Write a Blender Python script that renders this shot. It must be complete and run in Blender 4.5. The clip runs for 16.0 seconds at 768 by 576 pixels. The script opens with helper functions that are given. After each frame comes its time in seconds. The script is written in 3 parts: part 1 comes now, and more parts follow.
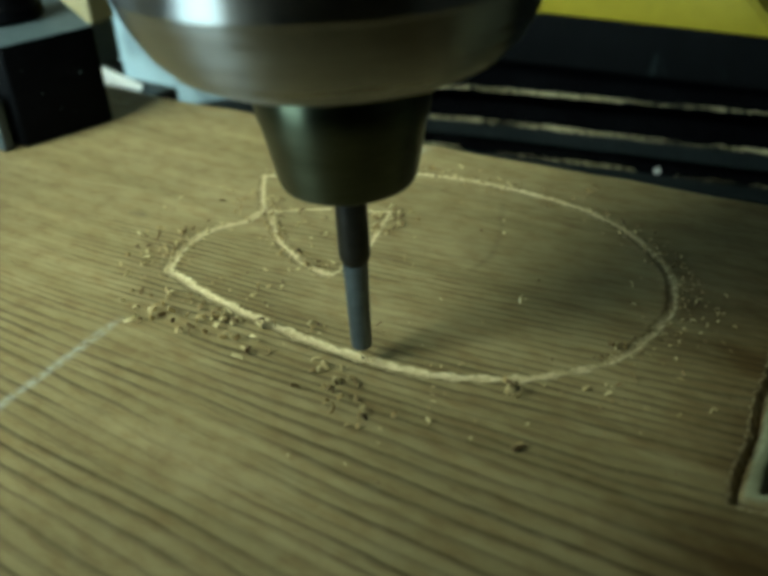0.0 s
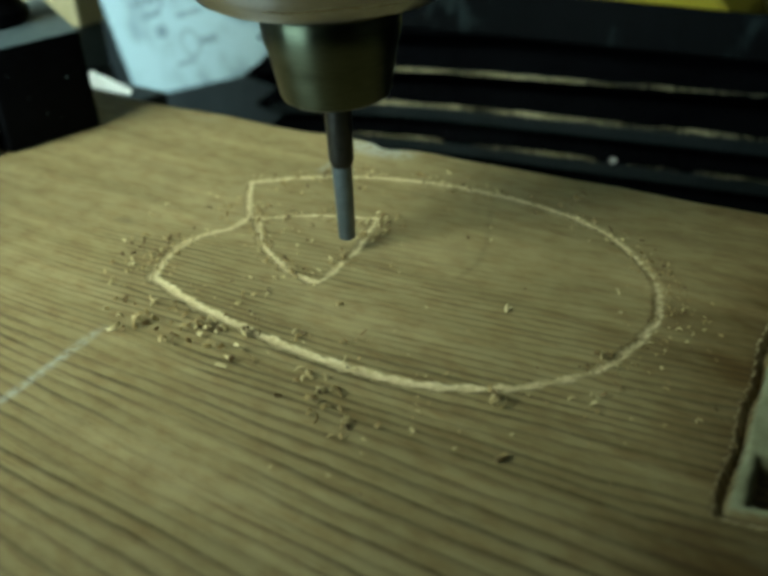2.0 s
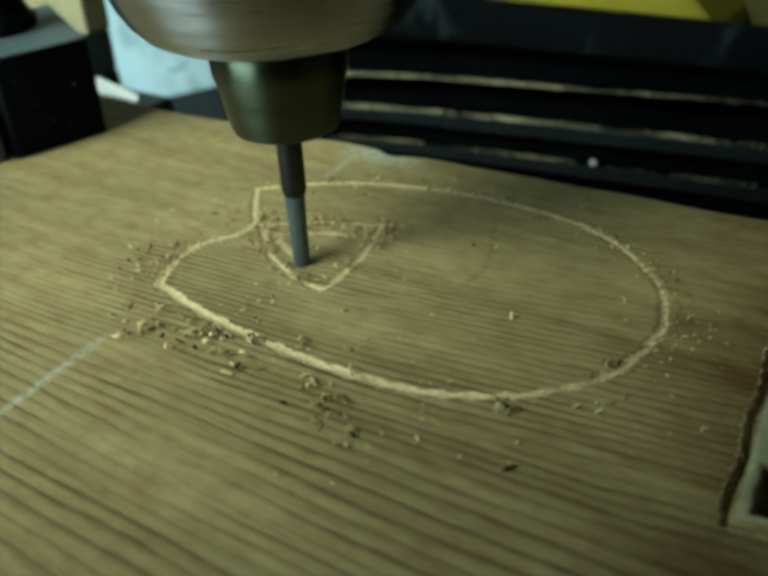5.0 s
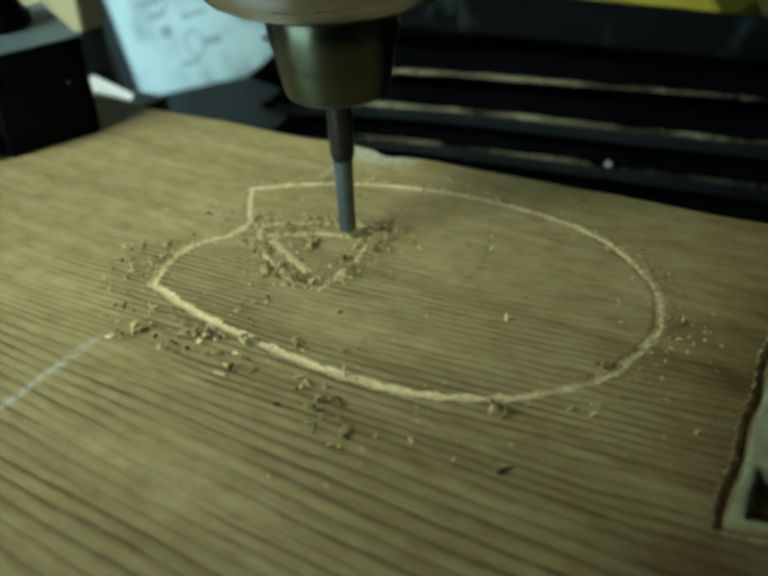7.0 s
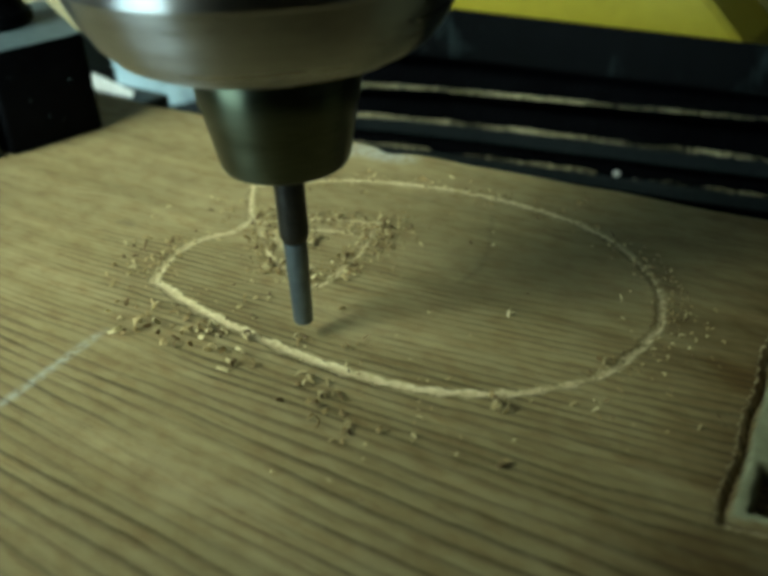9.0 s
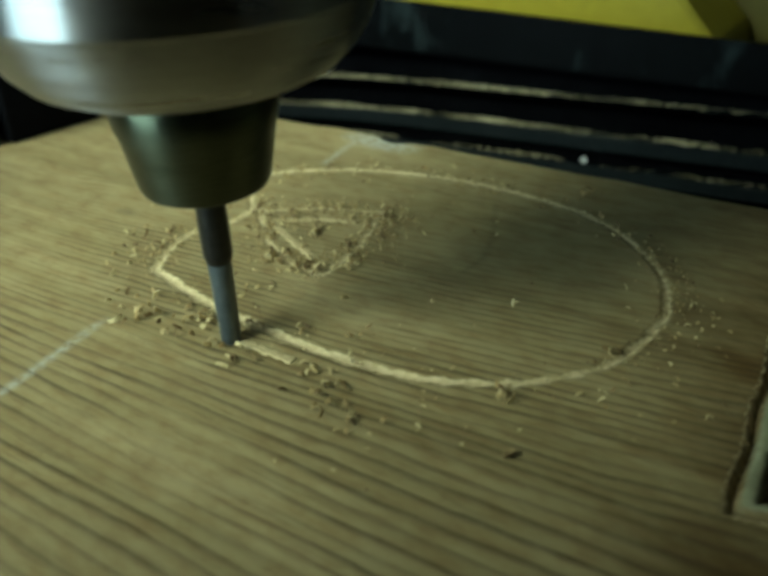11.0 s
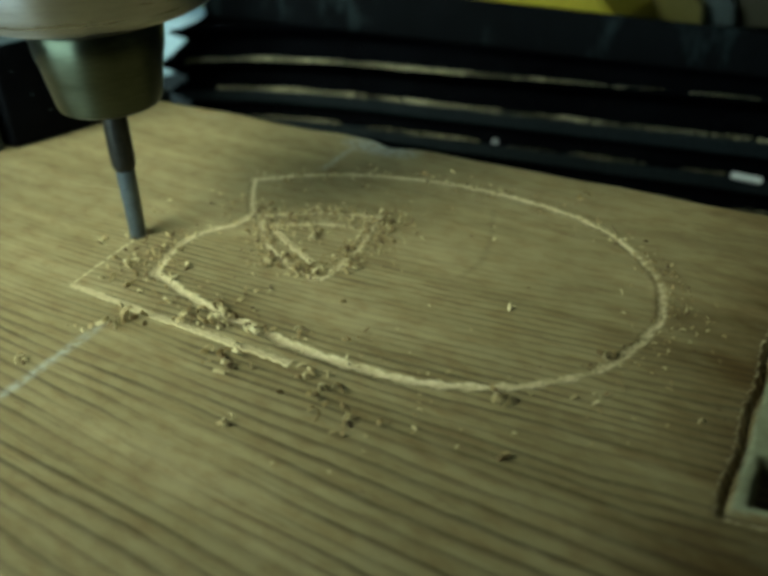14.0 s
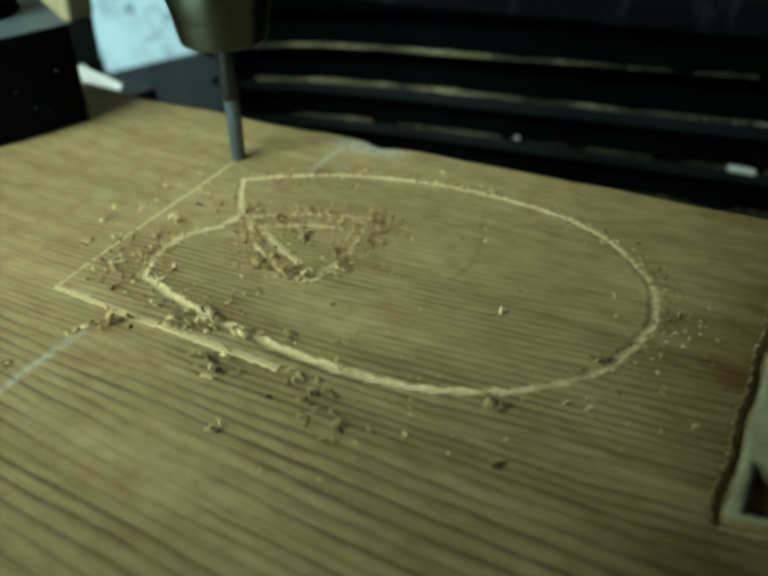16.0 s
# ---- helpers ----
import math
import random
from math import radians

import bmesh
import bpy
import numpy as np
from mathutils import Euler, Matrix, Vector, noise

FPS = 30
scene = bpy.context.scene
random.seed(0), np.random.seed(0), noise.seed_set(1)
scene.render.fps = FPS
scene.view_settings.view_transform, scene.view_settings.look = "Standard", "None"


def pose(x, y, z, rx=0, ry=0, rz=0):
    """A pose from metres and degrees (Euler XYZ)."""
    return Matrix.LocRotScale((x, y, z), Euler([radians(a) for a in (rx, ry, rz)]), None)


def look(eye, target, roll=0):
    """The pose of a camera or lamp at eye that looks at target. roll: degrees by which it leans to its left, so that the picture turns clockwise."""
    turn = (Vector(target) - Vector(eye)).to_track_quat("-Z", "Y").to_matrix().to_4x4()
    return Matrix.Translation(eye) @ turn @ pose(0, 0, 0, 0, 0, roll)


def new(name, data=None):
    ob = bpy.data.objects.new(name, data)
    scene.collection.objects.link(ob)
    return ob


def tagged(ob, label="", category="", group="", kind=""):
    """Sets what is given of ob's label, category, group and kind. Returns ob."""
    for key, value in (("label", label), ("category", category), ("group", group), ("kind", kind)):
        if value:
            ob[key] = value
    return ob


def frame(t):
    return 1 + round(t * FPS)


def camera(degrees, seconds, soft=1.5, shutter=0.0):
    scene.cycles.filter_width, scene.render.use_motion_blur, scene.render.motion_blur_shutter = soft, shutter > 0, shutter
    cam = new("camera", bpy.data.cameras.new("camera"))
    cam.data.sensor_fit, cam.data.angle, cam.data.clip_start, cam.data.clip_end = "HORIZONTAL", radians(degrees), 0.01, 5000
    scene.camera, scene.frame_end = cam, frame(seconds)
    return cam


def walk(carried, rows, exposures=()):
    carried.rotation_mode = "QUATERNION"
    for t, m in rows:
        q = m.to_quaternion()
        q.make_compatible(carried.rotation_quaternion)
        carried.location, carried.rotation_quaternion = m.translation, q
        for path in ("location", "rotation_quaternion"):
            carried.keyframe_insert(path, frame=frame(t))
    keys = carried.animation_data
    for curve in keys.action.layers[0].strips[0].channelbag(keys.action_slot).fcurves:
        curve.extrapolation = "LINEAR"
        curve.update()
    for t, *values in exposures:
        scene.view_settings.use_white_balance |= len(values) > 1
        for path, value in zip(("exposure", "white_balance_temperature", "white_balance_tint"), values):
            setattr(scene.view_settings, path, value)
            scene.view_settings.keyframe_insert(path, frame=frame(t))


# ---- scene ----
# ------------------------------------------------------------------ camera
cam = camera(47.24, 16.0, soft=3.8, shutter=0.4)
cam.data.dof.use_dof, cam.data.dof.focus_distance, cam.data.dof.aperture_fstop = True, 0.166, 17.0
CAMERA_ROWS = [
    (0.0, 0.13441, -0.17076, 0.09097, 36.197, -31.417, -3.378),
    (0.5, 0.13456, -0.16946, 0.09125, 36.138, -31.401, -3.469),
    (1.0, 0.13494, -0.16955, 0.09110, 36.113, -31.314, -3.388),
    (1.5, 0.13472, -0.16916, 0.09129, 35.923, -31.369, -3.255),
    (2.0, 0.13496, -0.16862, 0.09135, 35.730, -31.300, -3.138),
    (2.5, 0.13534, -0.16922, 0.09153, 35.741, -31.204, -3.085),
    (3.0, 0.13516, -0.16884, 0.09160, 35.801, -31.158, -3.146),
    (3.5, 0.13438, -0.16796, 0.09129, 35.519, -31.219, -3.119),
    (4.0, 0.13482, -0.16719, 0.09161, 35.362, -31.285, -3.024),
    (4.5, 0.13576, -0.16752, 0.09226, 35.965, -31.137, -3.260),
    (4.7, 0.13513, -0.16843, 0.09187, 36.184, -31.018, -3.310),
    (7.0, 0.13477, -0.16779, 0.09183, 35.797, -31.037, -2.895),
    (7.5, 0.13450, -0.16904, 0.09152, 35.835, -31.109, -2.810),
    (8.0, 0.13471, -0.16821, 0.09138, 35.752, -31.049, -2.844),
    (10.5, 0.13341, -0.16890, 0.09041, 35.790, -31.300, -2.847),
    (11.0, 0.13308, -0.16841, 0.08988, 35.596, -31.502, -2.656),
    (11.5, 0.13479, -0.16839, 0.09106, 35.961, -31.347, -3.009),
    (12.0, 0.13555, -0.16891, 0.09111, 36.260, -31.313, -2.795),
    (12.5, 0.13569, -0.16792, 0.09103, 36.399, -31.286, -2.957),
    (13.0, 0.13552, -0.16730, 0.09081, 35.985, -31.375, -2.713),
    (13.5, 0.13560, -0.16790, 0.09118, 36.222, -31.163, -2.786),
    (14.0, 0.13471, -0.16891, 0.09068, 35.811, -31.225, -2.626),
    (14.5, 0.13427, -0.16892, 0.09020, 35.527, -31.152, -2.555),
    (15.0, 0.13378, -0.16815, 0.09048, 35.111, -31.238, -2.391),
    (15.5, 0.13363, -0.16732, 0.09035, 35.022, -31.219, -2.425),
    (16.0, 0.13308, -0.16725, 0.09036, 34.893, -31.383, -2.100),
]
# yaw, pitch and roll in degrees become the angles of a look-along pose


def cam_pose(x, y, z, yaw, pitch, roll):
    a, b = radians(yaw), radians(pitch)
    ahead = Vector((-math.sin(a) * math.cos(b), math.cos(a) * math.cos(b), math.sin(b)))
    return look((x, y, z), Vector((x, y, z)) + ahead, roll)


walk(cam, [(t, cam_pose(*row)) for t, *row in CAMERA_ROWS], exposures=[(0.0, 0.0, 6500, 10), (16.0, 0.0, 6500, 10)])

# ------------------------------------------------------------------ light
world = bpy.data.worlds.new("world")
scene.world = world
world.use_nodes = True
world.node_tree.nodes["Background"].inputs[0].default_value = (0.75, 0.9, 1.0, 1)
world.node_tree.nodes["Background"].inputs[1].default_value = 0.006


def area_light(name, at, to, size_x, size_y, power, colour, spread=180):
    data = bpy.data.lights.new(name, "AREA")
    data.shape, data.size, data.size_y = "RECTANGLE", size_x, size_y
    data.energy, data.color, data.spread = power, colour, radians(spread)
    lamp = new(name, data)
    lamp.matrix_world = look(at, to)
    return lamp


# the tall front window: sky in its upper panes, ground in its lower ones; an added fill in the west wall
area_light("window_light", (-0.50, -1.66, 1.34), (-0.42, 0.0, 0.05), 1.60, 1.00, 83.0, (0.82, 1.0, 0.81))
area_light("low_window_light", (-0.50, -1.66, 0.10), (-0.50, 0.0, 0.0), 1.60, 1.10, 44.0, (0.62, 0.95, 1.0))
# added fill light: brightens the printed sheet and softens the shadows
area_light("side_fill_light", (-1.97, -0.40, 0.62), (-0.36, 0.24, -0.05), 0.5, 0.5, 5.0, (0.62, 0.95, 1.0))

# ------------------------------------------------------------------ materials


class Nodes:
    def __init__(self, name):
        self.mat = bpy.data.materials.new(name)
        self.mat.use_nodes = True
        self.tree = self.mat.node_tree
        self.bsdf = self.tree.nodes["Principled BSDF"]

    def add(self, kind, **values):
        node = self.tree.nodes.new(kind)
        for key, value in values.items():
            if key in node.inputs:
                node.inputs[key].default_value = value
        return node

    def link(self, a, b):
        self.tree.links.new(a, b)

    def coords(self, scale=(1, 1, 1), turn=0.0):
        tc = self.add("ShaderNodeTexCoord")
        mp = self.add("ShaderNodeMapping")
        mp.inputs["Scale"].default_value = scale
        mp.inputs["Rotation"].default_value = (0, 0, radians(turn))
        self.link(tc.outputs["Object"], mp.inputs["Vector"])
        return mp.outputs["Vector"]

    def noise(self, vector, scale, detail=4.0, rough=0.55):
        n = self.add("ShaderNodeTexNoise", Scale=scale, Detail=detail, Roughness=rough)
        self.link(vector, n.inputs["Vector"])
        return n.outputs["Fac"]

    def ramp(self, fac, stops):
        r = self.add("ShaderNodeValToRGB")
        el = r.color_ramp.elements
        while len(el) < len(stops):
            el.new(0.5)
        for e, (p, c) in zip(el, stops):
            e.position, e.color = p, (*c, 1) if len(c) == 3 else c
        self.link(fac, r.inputs["Fac"])
        return r.outputs["Color"]

    def mix(self, fac, a, b, how="MIX"):
        m = self.tree.nodes.new("ShaderNodeMix")
        m.data_type, m.blend_type = "RGBA", how
        for value, socket in ((fac, m.inputs[0]), (a, m.inputs[6]), (b, m.inputs[7])):
            if isinstance(value, (int, float)):
                socket.default_value = value
            elif isinstance(value, tuple):
                socket.default_value = (*value, 1)
            else:
                self.link(value, socket)
        return m.outputs[2]

    def math(self, how, a, b=0.0):
        m = self.tree.nodes.new("ShaderNodeMath")
        m.operation = how
        for value, socket in ((a, m.inputs[0]), (b, m.inputs[1])):
            if isinstance(value, (int, float)):
                socket.default_value = value
            else:
                self.link(value, socket)
        return m.outputs[0]

    def bump(self, height, strength, distance):
        b = self.add("ShaderNodeBump", Strength=strength, Distance=distance)
        self.link(height, b.inputs["Height"])
        self.link(b.outputs["Normal"], self.bsdf.inputs["Normal"])


def plain(name, dark, light, scale, rough=0.6, metal=0.0, bump=0.2, depth=0.0004, stretch=(1, 1, 1), gloss=0.4, turned=0.0):
    """A surface of two near shades with a fine grain and larger stains."""
    n = Nodes(name)
    v = n.coords(stretch)
    fine = n.noise(v, scale, 6)
    large = n.noise(v, scale * 0.09, 3)
    both = n.math("ADD", n.math("MULTIPLY", fine, 0.5), n.math("MULTIPLY", large, 0.5))
    n.link(n.ramp(both, [(0.33, dark), (0.67, light)]), n.bsdf.inputs["Base Color"])
    n.bsdf.inputs["Metallic"].default_value = metal
    n.bsdf.inputs["Specular IOR Level"].default_value = gloss
    r = n.math("ADD", n.math("MULTIPLY", large, 0.25), rough - 0.12)
    n.link(r, n.bsdf.inputs["Roughness"])
    n.bump(fine, bump, depth)
    if turned:  # lathe marks run round the axis and draw the highlights out along it
        tangent = n.add("ShaderNodeTangent")
        tangent.direction_type, tangent.axis = "RADIAL", "Z"
        n.link(tangent.outputs["Tangent"], n.bsdf.inputs["Tangent"])
        n.bsdf.inputs["Anisotropic"].default_value = turned
        n.bsdf.inputs["Anisotropic Rotation"].default_value = 0.25
    return n.mat


def board_wood():
    """Weathered softwood: growth rings along x, raised latewood, pale fresh cuts and chalk from the mesh's own marks."""
    n = Nodes("weathered_softwood")
    v = n.coords()
    sep = n.add("ShaderNodeSeparateXYZ")
    n.link(v, sep.inputs[0])
    px, py = sep.outputs[0], sep.outputs[1]
    long = n.coords((0.07, 1, 1), -4.0)
    warp = n.noise(n.coords((0.30, 1, 1)), 70, 4, 0.55)
    warp2 = n.noise(long, 11, 1, 0.4)
    # the grain fans out towards the board's rear
    fan = n.math("MINIMUM", n.math("MAXIMUM", n.math("ADD", n.math("MULTIPLY", n.math("ADD", py, 0.099), 2.8), 0.045), 0.03), 0.19)
    y = n.math("SUBTRACT", py, n.math("MULTIPLY", n.math("SUBTRACT", px, 0.03), fan))
    y = n.math("ADD", y, n.math("MULTIPLY", warp, 0.0042))
    y = n.math("ADD", y, n.math("MULTIPLY", warp2, 0.026))
    # narrower rings past the board's front third
    y = n.math("ADD", y, n.math("MULTIPLY", n.math("MAXIMUM", n.math("ADD", y, 0.072), 0.0), 0.45))
    comb = n.add("ShaderNodeCombineXYZ")
    n.link(y, comb.inputs[0])
    wave = n.add("ShaderNodeTexWave", Scale=104.0, Distortion=0.0)
    wave.wave_profile = "SAW"
    n.link(comb.outputs[0], wave.inputs["Vector"])
    ring = wave.outputs["Fac"]
    each = n.add("ShaderNodeTexNoise", Scale=210.0, Detail=1.0)
    n.link(comb.outputs[0], each.inputs["Vector"])
    fibre = n.noise(n.coords((50, 1100, 1100), -5.0), 1.0, 5, 0.65)
    streak = n.noise(n.coords((7, 190, 190), -5.0), 1.0, 3)
    blotch = n.noise(n.coords((0.6, 1, 1), -5.0), 30, 4)
    patch = n.ramp(n.noise(n.coords((0.5, 1, 1)), 30, 3), [(0.38, (0.25, 0.25, 0.25)), (0.50, (1, 1, 1))])
    rear = n.math("MINIMUM", n.math("MAXIMUM", n.math("MULTIPLY", n.math("SUBTRACT", -0.018, py), 26.0), 0.13), 1.0)
    amount = n.math("MULTIPLY", n.math("MULTIPLY", n.ramp(each.outputs["Fac"], [(0.30, (0.3, 0.3, 0.3)), (0.55, (1, 1, 1))]), patch), rear)
    line = n.ramp(ring, [(0.0, (0.35, 0.35, 0.35)), (0.14, (0.06, 0.06, 0.06)), (0.52, (0.02, 0.02, 0.02)), (0.76, (0.5, 0.5, 0.5)), (0.89, (1, 1, 1)), (1.0, (0.5, 0.5, 0.5))])
    line = n.math("MULTIPLY", line, amount)
    early = n.ramp(streak, [(0.28, (0.31, 0.24, 0.105)), (0.72, (0.50, 0.40, 0.20))])
    col = n.mix(n.math("MULTIPLY", line, 0.95), early, (0.052, 0.032, 0.010))
    col = n.mix(n.math("MULTIPLY", n.math("GREATER_THAN", fibre, 0.60), 0.32), col, (0.12, 0.085, 0.04))
    mottle = n.noise(n.coords(), 95, 4, 0.6)
    col = n.mix(n.ramp(mottle, [(0.50, (0, 0, 0)), (0.74, (0.45, 0.45, 0.45))]), col, (0.23, 0.15, 0.065))
    col = n.mix(n.ramp(blotch, [(0.42, (0, 0, 0)), (0.75, (0.5, 0.5, 0.5))]), col, (0.21, 0.16, 0.068))
    # brown tint and painted-in shade at the board's right, ragged along the grain
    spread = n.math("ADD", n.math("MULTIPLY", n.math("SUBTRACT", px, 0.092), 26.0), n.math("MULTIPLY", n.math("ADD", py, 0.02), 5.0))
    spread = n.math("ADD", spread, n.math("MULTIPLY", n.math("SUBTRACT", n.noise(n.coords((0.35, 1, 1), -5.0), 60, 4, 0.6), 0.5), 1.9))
    brown_shade = n.ramp(spread, [(0.0, (0, 0, 0)), (0.75, (0.9, 0.9, 0.9))])
    col = n.mix(brown_shade, col, n.mix(1.0, col, (0.36, 0.26, 0.14), "MULTIPLY"))
    fleck = n.noise(n.coords((0.45, 1, 1), -5.0), 330, 5, 0.65)
    col = n.mix(n.ramp(fleck, [(0.46, (0, 0, 0)), (0.68, (0.55, 0.55, 0.55))]), col, n.mix(1.0, col, (0.66, 0.50, 0.34), "MULTIPLY"))
    col = n.mix(n.ramp(fleck, [(0.30, (0.16, 0.16, 0.16)), (0.46, (0, 0, 0))]), col, (0.50, 0.44, 0.25))
    marks = n.add("ShaderNodeAttribute")
    marks.attribute_name = "marks"
    ms = n.add("ShaderNodeSeparateColor")
    n.link(marks.outputs["Color"], ms.inputs[0])
    col = n.mix(marks.outputs["Alpha"], col, (0.10, 0.072, 0.03))
    cut = n.ramp(n.noise(n.coords(), 900, 3), [(0.3, (0.54, 0.43, 0.22)), (0.7, (0.78, 0.66, 0.40))])
    ragged = n.math("ADD", ms.outputs[0], n.math("MULTIPLY", n.math("SUBTRACT", n.noise(n.coords(), 700, 3), 0.5), 0.7))
    col = n.mix(n.ramp(ragged, [(0.40, (0, 0, 0)), (0.62, (1, 1, 1))]), col, cut)
    chalky = n.math("MULTIPLY", ms.outputs[1], n.ramp(n.noise(n.coords(), 600, 3), [(0.35, (0.1, 0.1, 0.1)), (0.6, (0.9, 0.9, 0.9))]))
    col = n.mix(chalky, col, (0.58, 0.60, 0.54))
    col = n.mix(ms.outputs[2], col, n.ramp(n.noise(n.coords(), 240, 4), [(0.35, (0.30, 0.32, 0.19)), (0.65, (0.44, 0.46, 0.29))]))
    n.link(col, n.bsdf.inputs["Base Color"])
    n.bsdf.inputs["Roughness"].default_value = 0.62
    n.bsdf.inputs["Specular IOR Level"].default_value = 0.35
    h = n.math("ADD", n.math("MULTIPLY", line, -0.22), n.math("MULTIPLY", n.math("ADD", fibre, mottle), 0.3))
    h = n.math("MULTIPLY", h, n.math("SUBTRACT", 1.0, ms.outputs[0]))
    n.bump(h, 0.45, 0.0006)
    return n.mat


def smeared_plate():
    """Blue-black sheet metal with greyish finger smears and drips."""
    n = Nodes("dirty_blue_black_plate")
    fine = n.noise(n.coords((1, 1, 0.5)), 160, 4)
    smear = n.noise(n.coords((1, 1, 0.45)), 75, 3, 0.65)
    col = n.ramp(fine, [(0.35, (0.0002, 0.0004, 0.0006)), (0.7, (0.0012, 0.0018, 0.0023))])
    col = n.mix(n.ramp(smear, [(0.56, (0, 0, 0)), (0.76, (0.8, 0.8, 0.8))]), col, (0.020, 0.030, 0.031))
    n.link(col, n.bsdf.inputs["Base Color"])
    n.bsdf.inputs["Roughness"].default_value = 0.6
    n.bsdf.inputs["Specular IOR Level"].default_value = 0.06
    n.bump(fine, 0.3, 0.0004)
    return n.mat


def chip_wood():
    n = Nodes("fresh_shavings")
    geo = n.add("ShaderNodeNewGeometry")
    n.link(n.ramp(geo.outputs["Random Per Island"], [(0.0, (0.085, 0.046, 0.014)), (0.38, (0.30, 0.20, 0.072)), (0.7, (0.47, 0.355, 0.155)), (1.0, (0.64, 0.53, 0.28))]), n.bsdf.inputs["Base Color"])
    n.bsdf.inputs["Roughness"].default_value = 0.75
    return n.mat


def paper_with_smudges():
    n = Nodes("printed_paper")
    v = n.coords()
    smudge = n.noise(v, 34, 3, 0.5)
    n.link(n.ramp(smudge, [(0.46, (0.30, 0.42, 0.47)), (0.66, (0.18, 0.255, 0.285))]), n.bsdf.inputs["Base Color"])
    n.bsdf.inputs["Roughness"].default_value = 0.8
    return n.mat


WOOD = board_wood()
CHIP = chip_wood()
CUT = plain("fresh_cut_wood", (0.50, 0.39, 0.19), (0.76, 0.64, 0.38), 900, 0.7, bump=0.6, depth=0.0003)
SHEET = paper_with_smudges()
INK = plain("pale_grey_print", (0.14, 0.20, 0.23), (0.21, 0.28, 0.30), 120, 0.8)
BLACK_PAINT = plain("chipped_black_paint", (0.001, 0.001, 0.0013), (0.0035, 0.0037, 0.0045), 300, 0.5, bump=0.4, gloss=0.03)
CLAMP_GREY = plain("clamp_blue_grey", (0.07, 0.105, 0.12), (0.14, 0.185, 0.20), 240, 0.5, 0.1)
RUBBER = plain("black_bellows_cloth", (0.0007, 0.0007, 0.0010), (0.0026, 0.0030, 0.0038), 420, 1.0, bump=0.5, gloss=0.0)
# bellows cloth where it catches the window, put in as a paler colour
LIT_CLOTH = plain("lit_bellows_cloth", (0.006, 0.0092, 0.011), (0.012, 0.017, 0.0195), 260, 0.7, gloss=0.1)
PLATE = smeared_plate()
OLIVE = plain("yellow_in_shade", (0.07, 0.060, 0.010), (0.10, 0.085, 0.014), 160, 0.5)
TEAL = plain("grey_teal_paint", (0.022, 0.034, 0.036), (0.036, 0.052, 0.052), 150, 0.5)
UMBER = plain("umber_paint", (0.022, 0.020, 0.008), (0.034, 0.030, 0.012), 150, 0.55)
YELLOW = plain("yellow_machine_paint", (0.24, 0.20, 0.009), (0.32, 0.27, 0.018), 160, 0.45, bump=0.1)
DARK_CAST = plain("dark_cast_iron", (0.010, 0.013, 0.015), (0.022, 0.028, 0.031), 200, 0.5, gloss=0.12)
DARK_BLUE_GREY = plain("plain_blue_grey", (0.035, 0.047, 0.052), (0.06, 0.077, 0.082), 160, 0.5)
BEIGE = plain("beige_card", (0.24, 0.20, 0.10), (0.33, 0.28, 0.16), 150, 0.7)
CHROME = plain("turned_steel", (0.25, 0.255, 0.255), (0.36, 0.365, 0.365), 500, 0.30, 1.0, bump=0.06, depth=0.0001, stretch=(1, 1, 12), turned=0.9)
NUT_STEEL = plain("oily_dark_steel", (0.05, 0.057, 0.038), (0.088, 0.098, 0.065), 400, 0.36, 1.0, bump=0.12, depth=0.0001, stretch=(1, 1, 8), turned=0.7)
CARBIDE = plain("grey_carbide", (0.075, 0.095, 0.108), (0.125, 0.155, 0.172), 500, 0.38, 0.6, bump=0.1, depth=0.0001)
SHANK = plain("dark_tool_shank", (0.022, 0.022, 0.021), (0.045, 0.045, 0.042), 500, 0.34, 0.8, bump=0.1, depth=0.0001)
DUST = plain("wood_dust", (0.17, 0.145, 0.075), (0.40, 0.37, 0.24), 500, 0.85, bump=0.8)
TABLE = plain("machine_table_steel", (0.014, 0.018, 0.020), (0.032, 0.038, 0.041), 180, 0.5, 0.2, gloss=0.2)
GLASS = bpy.data.materials.new("window_glass")
GLASS.use_nodes = True
GLASS.node_tree.nodes["Principled BSDF"].inputs["Transmission Weight"].default_value = 1.0
GLASS.node_tree.nodes["Principled BSDF"].inputs["Roughness"].default_value = 0.02
# unseen room shell, coloured dark so that little light bounces back
ROOM = plain("dark_room_shell", (0.035, 0.033, 0.028), (0.06, 0.057, 0.05), 12, 0.9)

# ------------------------------------------------------------------ mesh helpers


def mesh_object(name, bm, material, parent=None, label=""):
    me = bpy.data.meshes.new(name)
    bm.to_mesh(me)
    bm.free()
    me.materials.append(material)
    ob = new(name, me)
    if parent:
        ob.parent = parent
    if label:
        ob["label"] = label
    return ob


def part(name, bm, material, parent, label=""):
    return mesh_object(name, bm, material, parent, label)


def smooth(ob, angle=40):
    for p in ob.data.polygons:
        p.use_smooth = True
    ob.data.set_sharp_from_angle(angle=radians(angle))
    return ob


def box(lo, hi, bevel=0.0, segments=2):
    bm = bmesh.new()
    bmesh.ops.create_cube(bm, size=1)
    for v in bm.verts:
        v.co = Vector([(a + b) / 2 + c * (b - a) for a, b, c in zip(lo, hi, v.co)])
    if bevel:
        bmesh.ops.bevel(bm, geom=bm.edges[:], offset=bevel, segments=segments, affect="EDGES", profile=0.5)
    return bm


